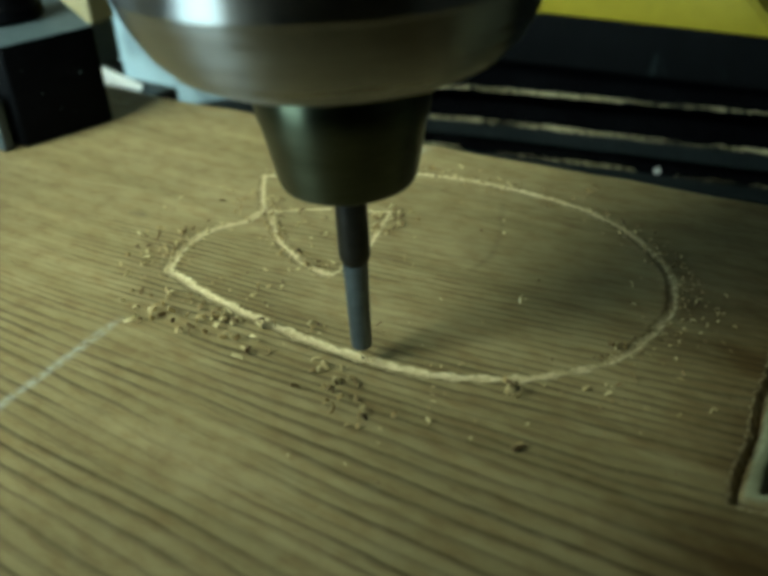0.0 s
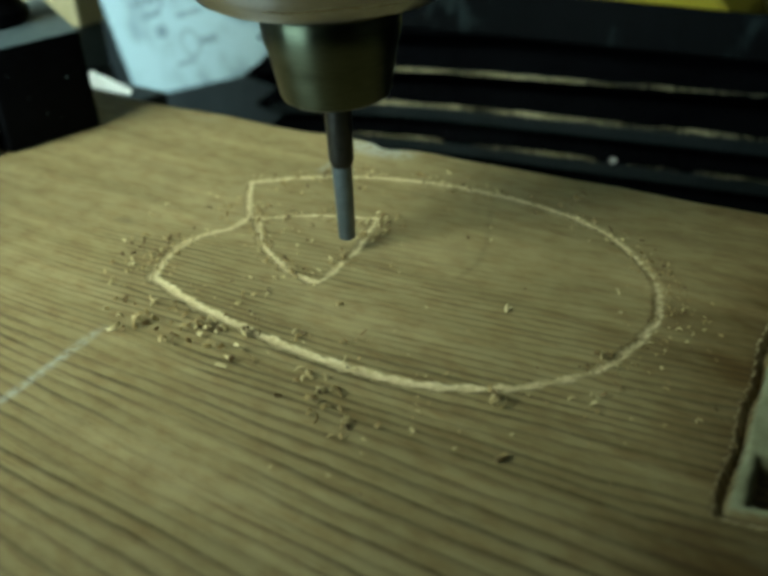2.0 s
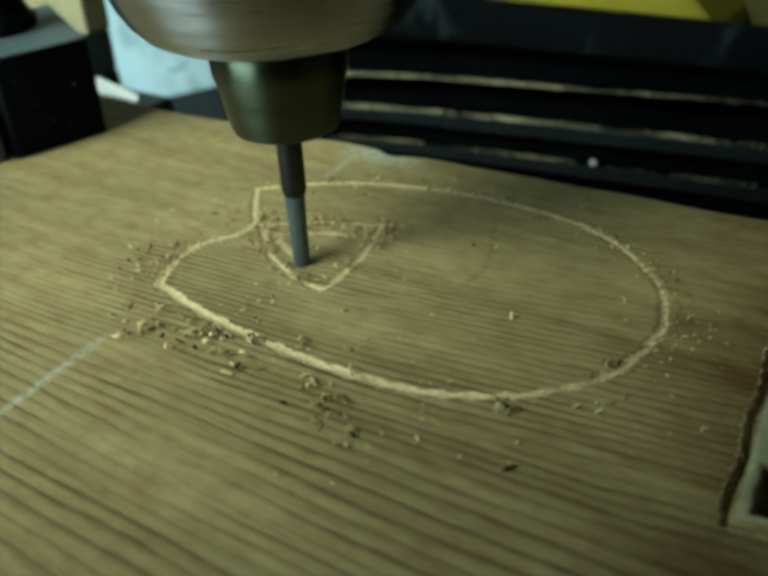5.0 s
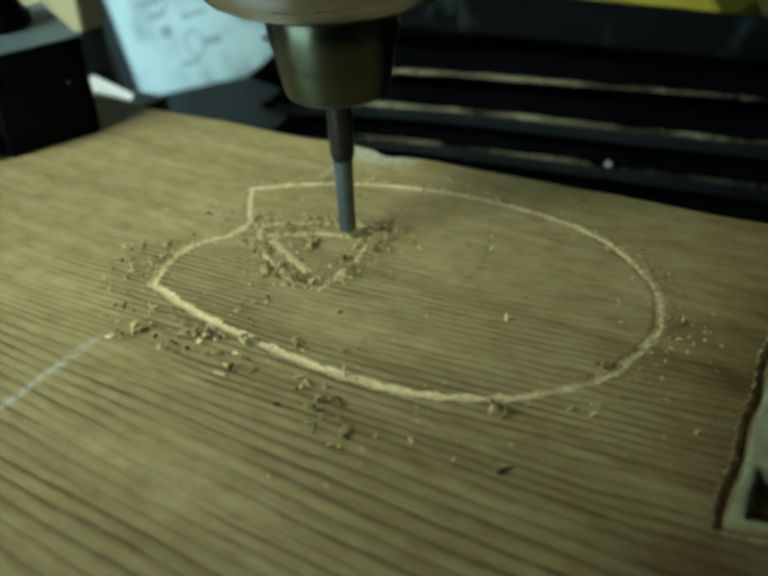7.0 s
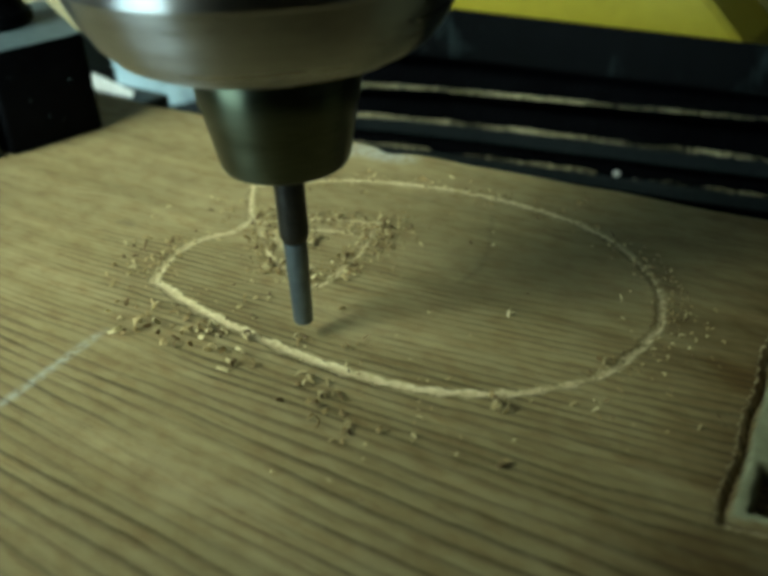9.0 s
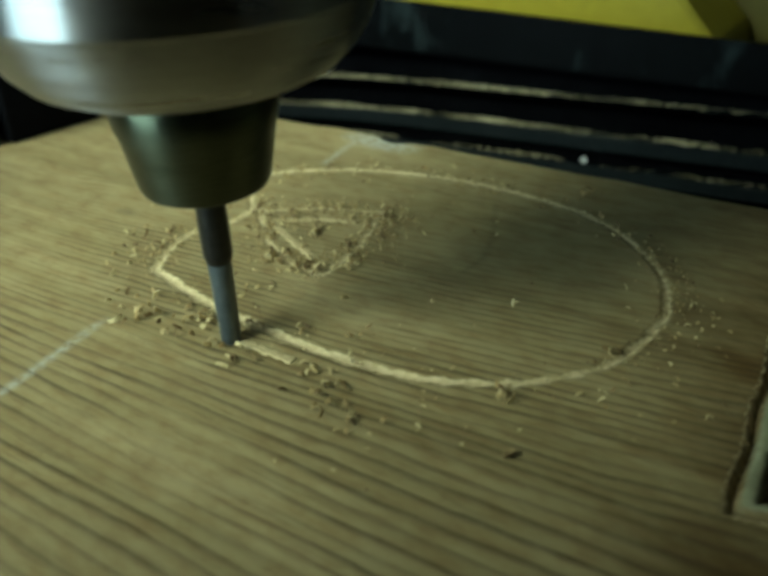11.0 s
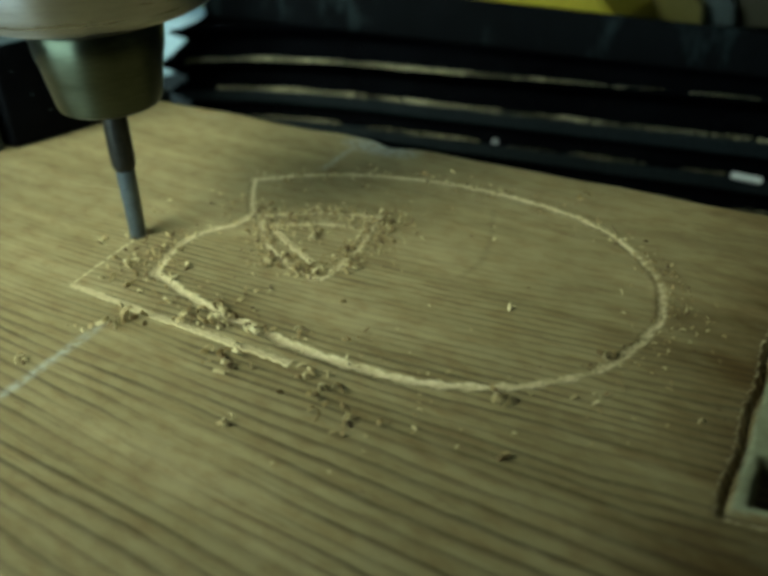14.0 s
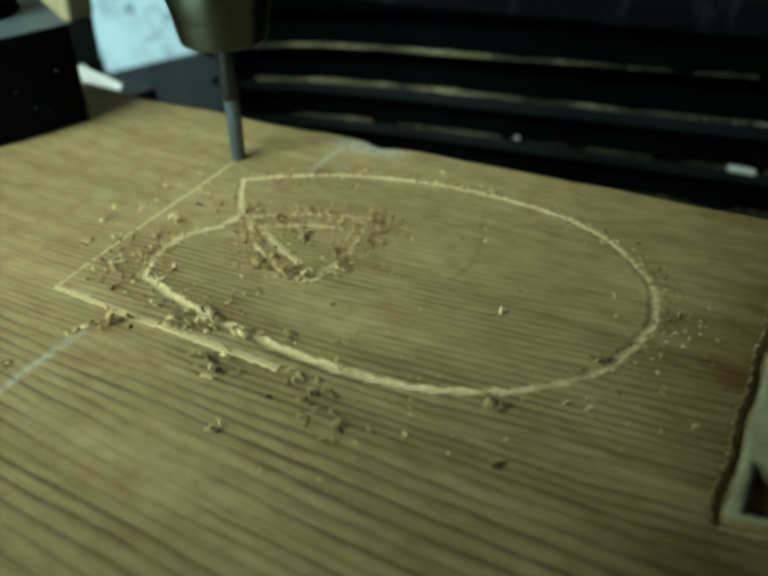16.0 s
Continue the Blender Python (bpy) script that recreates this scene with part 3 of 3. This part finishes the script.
FRESH = [  # heaps that the cutter throws up: x, y, spread, count, size, time
    (23, -27, 2.0, 10, 1.8, 3.55), (16, -29, 2.0, 10, 1.8, 3.8), (9, -34, 1.9, 12, 1.9, 4.15), (12, -43, 2.0, 12, 1.9, 4.6), (20, -50.5, 1.7, 12, 2.0, 5.0), (30, -51, 1.8, 12, 2.0, 5.35), (34, -44, 1.8, 12, 1.9, 5.7),
    (33.5, -35, 1.8, 12, 1.9, 6.0), (31, -26, 1.8, 12, 1.8, 6.25), (20.5, -52.4, 0.7, 3, 3.4, 5.1), (22, -37.6, 1.2, 6, 2.4, 5.5), (22, -24, 2, 8, 1.6, 6.4),
    (36, -25, 2.0, 10, 1.6, 6.3), (39, -31, 1.8, 8, 1.5, 6.35), (34, -19, 2.0, 8, 1.5, 6.4),
    (35.4, -84.1, 1.6, 7, 2.4, 11.0), (49, -95.9, 1.0, 3, 3.4, 11.3), (37.5, -72, 1.4, 6, 2.6, 11.05), (30, -73, 1.4, 7, 2.6, 11.35), (21.2, -72, 1.9, 6, 3.2, 11.75), (9.3, -83.1, 1.4, 6, 2.2, 12.2),
    (6.7, -88.6, 1.2, 4, 2.6, 12.6), (5.7, -102, 0.5, 2, 2.2, 13.0), (-1.3, -70, 2.6, 11, 1.9, 12.9), (4, -62, 1.6, 9, 1.6, 13.3), (-5, -66, 1.5, 9, 1.6, 13.5), (-17.1, -64.3, 0.9, 5, 2.4, 13.7),
    (-9.2, -47.3, 0.8, 3, 2.8, 14.3), (-22.3, -56, 1.2, 4, 1.8, 14.0), (-20, -44, 2.0, 6, 1.8, 14.6), (-25, -36, 2.0, 9, 1.6, 15.0), (-13, -28, 2.0, 5, 1.5, 15.3), (-24, -20, 2.0, 7, 1.5, 15.8)]
PUSHED_HEAPS = [(chips("wood_shavings", "small heap of curled shavings swept aside by the cutter", [(0, 0, s * 1.25, c, z)], 40 + i), x, y, t, dx, dy) for i, (x, y, s, c, z, t, dx, dy) in enumerate(PUSHED)]
FRESH_HEAPS = [(chips("wood_shavings", "fresh curled shavings thrown up beside the new cut", [(0, 0, s * 1.4, max(2, round(c * (0.75 if t < 7 else 0.5))), z * 1.05), (0, 0, s * 1.5, 2 * c + 4 if t < 7 else c // 2 + 1, z * 0.52)], 70 + i), x, y, t) for i, (x, y, s, c, z, t) in enumerate(FRESH)]

# ------------------------------------------------------------------ clamp, paper scrap


def clamp_block():
    root = tagged(new("clamp_block"), "black painted steel clamp block holding down the board's corner", "clamp")
    plan = [(-0.0784, -0.0120), (-0.1262, 0.0115), (-0.1310, -0.0420), (-0.0842, -0.0388)]

    def slab(z0, z1, grow, bevel):
        bm = bmesh.new()
        mid = Vector((sum(x for x, y in plan) / 4, sum(y for x, y in plan) / 4))
        rings = []
        for z in (z0, z1):
            rings.append([bm.verts.new((*(mid + (Vector(c) - mid) * grow), z)) for c in plan])
        bm.faces.new(rings[0][::-1])
        bm.faces.new(rings[1])
        for k in range(4):
            bm.faces.new((rings[0][k], rings[0][(k + 1) % 4], rings[1][(k + 1) % 4], rings[1][k]))
        bmesh.ops.recalc_face_normals(bm, faces=bm.faces[:])
        bmesh.ops.bevel(bm, geom=bm.edges[:], offset=bevel, segments=2, affect="EDGES", profile=0.5)
        return bm
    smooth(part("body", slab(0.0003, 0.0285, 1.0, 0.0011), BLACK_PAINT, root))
    # top face in a much paler blue-grey than the black sides
    part("top_face", slab(0.0281, 0.0288, 0.965, 0.0002), CLAMP_GREY, root, "paler blue-grey top")
    knob = lathe([(0, 0.0), (0.0100, 0.0), (0.0116, 0.0012), (0.0116, 0.0040), (0.0100, 0.0055), (0.0088, 0.0085), (0.0105, 0.0120), (0.0105, 0.0200), (0.009, 0.0220), (0, 0.0220)], 40)
    ob = smooth(part("clamping_nut", knob, BLACK_PAINT, root, "round black clamping nut"))
    ob.location = (-0.1106, -0.0185, 0.0288)
    for s_along, z, r in ((0.25, 0.017, 0.00035), (0.7, 0.014, 0.00022), (0.55, 0.0085, 0.00022), (0.85, 0.0215, 0.00018), (0.4, 0.0065, 0.00018)):
        bm = bmesh.new()
        a, b = Vector(plan[0]), Vector(plan[3])
        at = a.lerp(b, s_along)
        bmesh.ops.create_icosphere(bm, subdivisions=1, radius=r, matrix=Matrix.Translation((at.x, at.y, z)))
        part("paint_chip", bm, CLAMP_GREY, root, "bare chip in the black paint")
    part("edge_strip", box((-0.1200, -0.0440, 0.0003), (-0.0866, -0.0404, 0.0150), 0.0009, 2), DARK_BLUE_GREY, root, "grey steel strip at the block's side")
    part("bright_edge", box((-0.1198, -0.0442, 0.0150), (-0.0868, -0.0433, 0.0154), 0.0001, 1), CLAMP_GREY, root, "thin paler edge")
    return root


clamp_block()


part("rear_ledge", box((-0.34, 0.0322, -0.075), (-0.130, 0.060, -0.0187), 0.0015), TABLE, table)
part("side_ledge", box((-0.34, 0.0602, -0.075), (-0.1798, 0.0755, -0.0187), 0.0010), TABLE, table)


def paper_scrap():
    """A torn slip, a little curled, lying on the ledge behind the board."""
    bm = bmesh.new()
    rows = []
    for i in range(9):
        u = i / 8
        width = 0.011 * (1 - 0.85 * u)
        rows.append([bm.verts.new((-0.172 + 0.035 * u, 0.0470 + width * w, -0.0178 + 0.0022 * w * w)) for w in (0, 0.33, 0.66, 1.0)])
    for a, b in zip(rows, rows[1:]):
        for k in range(3):
            bm.faces.new((a[k], b[k], b[k + 1], a[k + 1]))
    bmesh.ops.solidify(bm, geom=bm.faces[:], thickness=0.0003)
    ob = mesh_object("paper_scrap", bm, plain("white_paper", (0.74, 0.76, 0.74), (0.84, 0.86, 0.85), 200, 0.8))
    return tagged(ob, "torn white paper scrap lying behind the board on the table", "paper")


paper_scrap()

# ------------------------------------------------------------------ the spindle (its origin is the cutter's tip)


def spindle():
    root = tagged(new("spindle"), "silver router spindle with a tapered collet nut and thin cutter", "spindle")
    body = lathe([(0, 0.0503), (0.0180, 0.0503), (0.0212, 0.0507), (0.0238, 0.0520), (0.0262, 0.0545), (0.0280, 0.0575), (0.0292, 0.0605), (0.0299, 0.0624), (0.0304, 0.0629), (0.0304, 0.0900), (0.0298, 0.0904), (0.0298, 0.0916), (0.0304, 0.0920), (0.0304, 0.17), (0, 0.17)], 96)
    smooth(part("housing", body, CHROME, root), 22)
    collar = lathe([(0.0, 0.0484), (0.0137, 0.0484), (0.0141, 0.0488), (0.0141, 0.0502), (0.0, 0.0502)], 72)
    smooth(part("collar", collar, SHANK, root, "dark steel collar"))
    nut = lathe([(0, 0.0314), (0.0036, 0.0314), (0.0092, 0.0312), (0.0103, 0.0318), (0.0108, 0.0329), (0.0124, 0.0415), (0.0129, 0.0428), (0.0134, 0.0475), (0.0130, 0.0483), (0, 0.0483)], 72)
    smooth(part("collet_nut", nut, NUT_STEEL, root, "oily grey tapered collet nut"), 35)
    shank = lathe([(0, 0.0166), (0.0021, 0.0168), (0.0025, 0.0178), (0.0026, 0.0186), (0.0026, 0.0313), (0, 0.0313)], 40)
    smooth(part("shank", shank, SHANK, root, "dark round tool shank"))
    cutter = lathe([(0, 0.0), (0.0016, 0.0), (0.0018, 0.0004), (0.0021, 0.0166), (0, 0.0167)], 40)
    smooth(part("cutter", cutter, CARBIDE, root, "grey carbide cutter"))
    return root


SPINDLE = spindle()

# ------------------------------------------------------------------ what moves with the head: column, bellows, drawing panel
# built relative to the cutter's place on the table


def column():
    root = tagged(new("machine_column"), "yellow painted machine column with a dark mounting plate", "machine column")
    slope = 0.07
    x0, x1 = -0.172, 0.42
    plate = prism([(x0, x0 * slope - 0.0015), (x1, x1 * 0.012 - 0.0015), (x1, 0.0094), (x0, 0.0084)], 0.1935, 0.1950)
    bmesh.ops.bevel(plate, geom=plate.edges[:], offset=0.0006, segments=1, affect="EDGES")
    part("mounting_plate", plate, PLATE, root, "smeared blue-black mounting plate")
    lower = prism([(-0.138, x0 * slope - 0.11), (x1, x1 * slope - 0.11), (x1, -0.014), (-0.138, -0.014)], 0.215, 0.235)
    part("back_panel", lower, RUBBER, root, "black panel behind the bellows")
    yellow = prism([(-0.30, -0.03), (0.018, -0.03), (0.0135, -0.012), (-0.010, 0.012), (-0.06, 0.062), (-0.30, 0.10)], 0.256, 0.30)
    bmesh.ops.bevel(yellow, geom=yellow.edges[:], offset=0.0015, segments=2, affect="EDGES")
    part("yellow_casting", yellow, YELLOW, root, "bright yellow painted casting")
    # olive rib: the yellow casting's end face, its shade put into the colour
    for k, (name, dx, paint, label) in enumerate((("shaded_end", 0.021, OLIVE, "darker olive rib for the yellow casting's shaded end face"), ("grey_flange", 0.033, TEAL, "grey-teal painted flange"), ("brown_flange", 0.060, UMBER, "dark umber painted flange"))):
        rib = prism([(-0.28, -0.05), (0.018 + dx, -0.05), (0.0135 + dx, -0.012), (-0.010 + dx, 0.012), (-0.06 + dx, 0.062), (-0.28, 0.10)], 0.3005 + 0.008 * k, 0.308 + 0.008 * k)
        part(name, rib, paint, root, label)
    grey = prism([(-0.05, -0.07), (0.42, -0.07), (0.42, 0.14), (-0.05, 0.14)], 0.3265, 0.355)
    part("rear_casting", grey, DARK_CAST, root, "dark rear casting")
    tower = box((-0.30, 0.36, -0.95), (0.40, 0.62, 0.75), 0.01)
    part("tower", tower, DARK_CAST, root, "dark painted tower")
    arm = box((-0.05, 0.02, 0.172), (0.05, 0.37, 0.30), 0.006)
    part("spindle_arm", arm, DARK_CAST, root, "dark arm that holds the spindle")
    return root


COLUMN = column()


def pleat(depth=0.016, rise=0.0125, left=-0.212, right=0.42, top=None):
    """One fold of the bellows: a ridge to the front, two panels running back from it."""
    bm = bmesh.new()
    rows = []
    steps = 26
    rng = random.Random(3)
    for i in range(steps + 1):
        x = left + (right - left) * (i / steps) ** 1.2
        z = 0.07 * min(x, 0.11) - 0.5 * max(0.0, -x - 0.08) ** 2 + rng.uniform(-0.0003, 0.0003)
        pts = [(0.0, 0.0), (depth, top or rise), (depth, (top or rise) - 0.0012), (0.0015, -0.0004), (depth, -rise * 0.9), (depth, -rise * 0.9 - 0.0012), (0.0002, -0.0013)]
        row = []
        for k, (y, dz) in enumerate(pts):
            back = y / depth
            xx = x + (0.016 * back if i == 0 else 0.0)
            row.append(bm.verts.new((xx, y, z + dz)))
        rows.append(row)
    for a, b in zip(rows, rows[1:]):
        for k in range(7):
            bm.faces.new((a[k], b[k], b[(k + 1) % 7], a[(k + 1) % 7]))
    bm.faces.new(rows[0])
    bm.faces.new(rows[-1][::-1])
    bmesh.ops.recalc_face_normals(bm, faces=bm.faces[:])
    return bm


def ridge_dust(amount, seed, left=-0.20, right=0.30, fade=4.0, patchy=0.3):
    """Loose wood dust that has settled along a fold's ridge."""
    rng = random.Random(seed)
    verts, faces = [], []
    x = left
    while x < right:
        z = 0.07 * x - 0.5 * max(0.0, -x - 0.08) ** 2
        thick = amount * (1 - patchy + patchy * math.sin(x * 130 + seed) * math.sin(x * 47 + 2 * seed)) * max(0.12, 1 - max(0, x + 0.02) * fade)
        if thick < 0.05:
            x += 0.003
            continue
        for _ in range(4):
            y = rng.uniform(0.0001, 0.0006 + 0.0009 * thick)
            r = rng.uniform(0.00022, 0.0006) * (0.5 + thick)
            cz = z + y * 0.0125 / 0.016 + 0.0001
            base = len(verts)
            cx = x + rng.uniform(-0.001, 0.001)
            for k in range(5):
                a = 2 * math.pi * k / 5 + rng.uniform(-0.3, 0.3)
                verts.append((cx + r * 1.6 * math.cos(a), y + r * 0.9 * math.sin(a), cz + r * 0.7 * math.sin(a) - 0.0003))
            verts.append((cx, y - r * 0.2, cz + r * 0.55))
            faces += [(base + k, base + (k + 1) % 5, base + 5) for k in range(5)]
        x += rng.uniform(0.0003, 0.0008) / max(0.3, thick)
    me = bpy.data.meshes.new("dust")
    me.from_pydata(verts, [], faces)
    me.materials.append(DUST)
    return me


def lit_band(height, left=-0.196, right=0.42):
    """The lit front below a fold's ridge, put in as a paler strip."""
    bm = bmesh.new()
    rows = []
    for i in range(25):
        x = left + (right - left) * i / 24
        z = 0.07 * min(x, 0.11) - 0.5 * max(0.0, -x - 0.08) ** 2
        rows.append([bm.verts.new((x, y, z + dz)) for y, dz in ((-0.0008, -0.0007), (0.0003, -0.0007), (0.0006, -height), (-0.0004, -height))])
    for a, b in zip(rows, rows[1:]):
        for k in range(4):
            bm.faces.new((a[k], b[k], b[(k + 1) % 4], a[(k + 1) % 4]))
    bm.faces.new(rows[0])
    bm.faces.new(rows[-1][::-1])
    bmesh.ops.recalc_face_normals(bm, faces=bm.faces[:])
    return bm


FOLDS = []  # (object, height over the table with the head far back, change of height per metre of the head's way)
BELLOWS = tagged(new("bellows"), "black accordion bellows with wood dust on its folds", "bellows")
for i, (z0, rate, dusty, left, band, dust_left, fade, patchy) in enumerate(((-0.0060, -0.060, 0.0, -0.200, 0.0, 0.0, 4, 0), (-0.0266, -0.150, 0.55, -0.212, 0.0, -0.19, 11, 0.25), (-0.0450, -0.232, 0.62, -0.206, 0.0060, -0.17, 3, 0.3),
                                                             (-0.0644, -0.347, 0.34, -0.206, 0.0055, -0.16, 3, 0.6), (-0.0824, -0.46, 0.35, -0.206, 0.0055, 0.02, 1, 0.6))):
    fold = part("fold", pleat(top=0.0035 if i == 0 else None, left=left), RUBBER, BELLOWS)
    if band:
        part("lit_band", lit_band(band), LIT_CLOTH, fold, "blue-grey strip for the fold's lit front, painted in")
    if dusty:
        dust = new("dust", ridge_dust(dusty, i, dust_left, 0.30, fade, patchy))
        dust.parent = fold
        tagged(dust, "pale wood dust settled along the fold", kind="stuff")
    FOLDS.append((fold, z0, rate))
bm = bmesh.new()
bmesh.ops.create_icosphere(bm, subdivisions=2, radius=0.0011, matrix=Matrix.Translation((-0.012, -0.0002, 0.0004)))
FLAKE = plain("white_enamel", (0.60, 0.66, 0.64), (0.78, 0.82, 0.80), 400, 0.4)
part("rivet", bm, FLAKE, FOLDS[3][0], "bright white rivet head")


flake = box((0.0830, -0.0012, -0.0008), (0.0930, -0.0003, 0.0012), 0.0003, 1)
rnd = random.Random(8)
for v in flake.verts:
    v.co += Vector((rnd.uniform(-1, 1), rnd.uniform(-0.3, 0.3), rnd.uniform(-1, 1))) * 0.0006
bmesh.ops.transform(flake, matrix=Matrix.Translation((0, 0, 0.0062)), verts=flake.verts[:])
part("paper_flake", flake, FLAKE, FOLDS[3][0], "small white flake of paper stuck to the fold")


def drawing_panel():
    root = tagged(new("drawing_panel"), "white printed sheet fixed to a dark panel on the machine", "sheet")

    def tilted(bm, at):
        bmesh.ops.transform(bm, matrix=Matrix.Translation(at) @ Matrix.Rotation(-0.288, 4, "Y"), verts=bm.verts[:])
        return bm
    part("sheet", tilted(box((0, -0.0006, 0), (0.24, 0.0, 0.20), 0.0), (-0.402, 0.278, -0.1155)), SHEET, root, "bluish white printed paper sheet")
    for x, z, w, h in ((0.030, 0.060, 0.030, 0.004), (0.034, 0.050, 0.022, 0.003), (0.045, 0.036, 0.012, 0.008), (0.078, 0.068, 0.010, 0.010), (0.070, 0.045, 0.026, 0.003), (0.025, 0.082, 0.045, 0.003), (0.085, 0.025, 0.016, 0.005), (0.055, 0.015, 0.020, 0.003), (0.030, 0.100, 0.050, 0.004), (0.100, 0.090, 0.022, 0.003)):
        part("printed_bar", tilted(box((x, -0.0008, z), (x + w, -0.00062, z + h)), (-0.402, 0.278, -0.1155)), INK, root, "grey printed mark")
    for x, z, r0, r1 in ((0.050, 0.066, 0.0125, 0.0150), (0.050, 0.066, 0.0070, 0.0085), (0.100, 0.072, 0.0040, 0.0065), (0.075, 0.028, 0.0075, 0.0095)):
        ring = lathe([(r0, 0.0), (r1, 0.0), (r1, 0.0002), (r0, 0.0002), (r0, 0.0)], 32)
        bmesh.ops.transform(ring, matrix=Matrix.Translation((x, -0.00065, z)) @ Matrix.Rotation(radians(90), 4, "X"), verts=ring.verts[:])
        part("printed_ring", tilted(ring, (-0.402, 0.278, -0.1155)), INK, root, "grey printed ring")
    part("panel", tilted(box((-0.02, 0, -0.10), (0.30, 0.012, 0.24), 0.002), (-0.402, 0.279, -0.1155)), DARK_CAST, root, "dark grey panel behind the sheet")
    return root


DRAWING = drawing_panel()
# added block: the shaded gap beside the sheet, put in as dark grey
tagged(mesh_object("shade_block", box((-0.260, 0.0605, -0.0186), (-0.1798, 0.0750, -0.0002), 0.0012), DARK_BLUE_GREY), "low dark grey block added for the shaded gap behind the clamp", "case")
tagged(mesh_object("carton", box((-0.255, 0.0615, 0.0000), (-0.1780, 0.0745, 0.060), 0.0010), BEIGE), "beige cardboard carton lying on the dark grey block", "carton")

# ------------------------------------------------------------------ motion of the head
TOOL_ROWS = [(0.0, 57.3, -72.9, 3.6), (0.3, 56.9, -72.0, 3.6), (0.6, 54.0, -68.3, 3.6), (0.9, 50.0, -62.4, 3.6), (1.2, 45.2, -55.9, 3.6), (1.5, 40.4, -49.2, 3.6), (1.8, 35.2, -42.2, 3.6), (2.1, 31.0, -36.4, 3.6), (2.4, 27.8, -31.8, 3.6),
             (2.7, 25.4, -28.5, 3.0), (3.0, 25.0, -28.1, 1.2), (3.3, 25.0, -29.0, -0.2), (3.6, 18.4, -31.9, -0.4), (3.9, 12.8, -34.2, -0.4), (4.2, 9.2, -38.0, -0.4), (4.5, 11.0, -38.8, -0.4), (4.7, 15.1, -41.5, -0.4),
             (5.3, 28.4, -46.8, -0.4), (6.2, 28.4, -29.6, -0.4), (6.6, 26.4, -29.2, 0.0), (6.8, 26.2, -29.4, 1.2), (7.0, 26.5, -30.3, 2.4), (7.2, 26.7, -30.9, 3.5), (7.4, 27.0, -31.4, 3.6), (7.6, 28.0, -34.0, 3.6), (7.8, 30.4, -39.4, 3.6), (8.0, 32.6, -44.2, 3.6),
             (8.2, 34.6, -48.4, 3.6), (8.6, 38.8, -57.8, 3.6), (9.0, 43.2, -67.4, 3.6), (9.4, 46.8, -75.4, 3.6), (9.6, 47.4, -76.7, 3.2), (10.0, 47.5, -76.9, 0.4), (10.3, 46.6, -76.9, -0.4), (10.7, 39.8, -77.6, -0.4), (11.1, 31.7, -77.9, -0.4), (11.5, 22.4, -78.4, -0.4),
             (11.9, 13.5, -78.8, -0.4), (12.3, 5.6, -79.0, -0.4), (12.7, -2.0, -79.3, -0.4), (13.1, -9.0, -79.0, -0.4), (13.5, -11.4, -69.3, -0.4), (13.9, -13.0, -59.6, -0.4), (14.3, -15.2, -49.9, -0.4), (14.7, -16.4, -41.4, -0.4), (15.1, -17.6, -32.0, -0.4),
             (15.5, -19.2, -22.4, -0.4), (15.8, -20.6, -15.0, -0.4), (16.0, -21.1, -10.9, -0.4)]


def motions():
    walk(SPINDLE, [(t, pose(x * MM, y * MM, z * MM)) for t, x, y, z in TOOL_ROWS])
    for thing in (COLUMN, DRAWING):
        walk(thing, [(t, pose(x * MM, y * MM, 0)) for t, x, y, z in TOOL_ROWS])
    walk(BELLOWS, [(t, pose(x * MM, (y + 194.0) * MM, 0)) for t, x, y, z in TOOL_ROWS])
    for fold, z0, rate in FOLDS:
        walk(fold, [(t, pose(0, 0, z0 + rate * (y + 10.9) * MM)) for t, x, y, z in TOOL_ROWS])
    for ob, (x, y, z, turn), t in NEW_CUTS:
        low, high = pose(x, y, -0.004, 0, 0, turn), pose(x, y, z, 0, 0, turn)
        walk(ob, [(0.0, low), (t, low), (t + 0.1, high), (16.2, high)])
    for ob, x, y, t, dx, dy in PUSHED_HEAPS:
        a, b = pose(x * MM, y * MM, 0), pose((x + dx) * MM, (y + dy) * MM, 0)
        walk(ob, [(0.0, a), (t - 0.1, a), (t + 0.35, b), (16.2, b)])
    for ob, x, y, t in FRESH_HEAPS:
        a, b = pose(x * MM, y * MM, -0.009), pose(x * MM, y * MM, 0)
        walk(ob, [(0.0, a), (t, a), (t + 0.15, b), (16.2, b)])


motions()
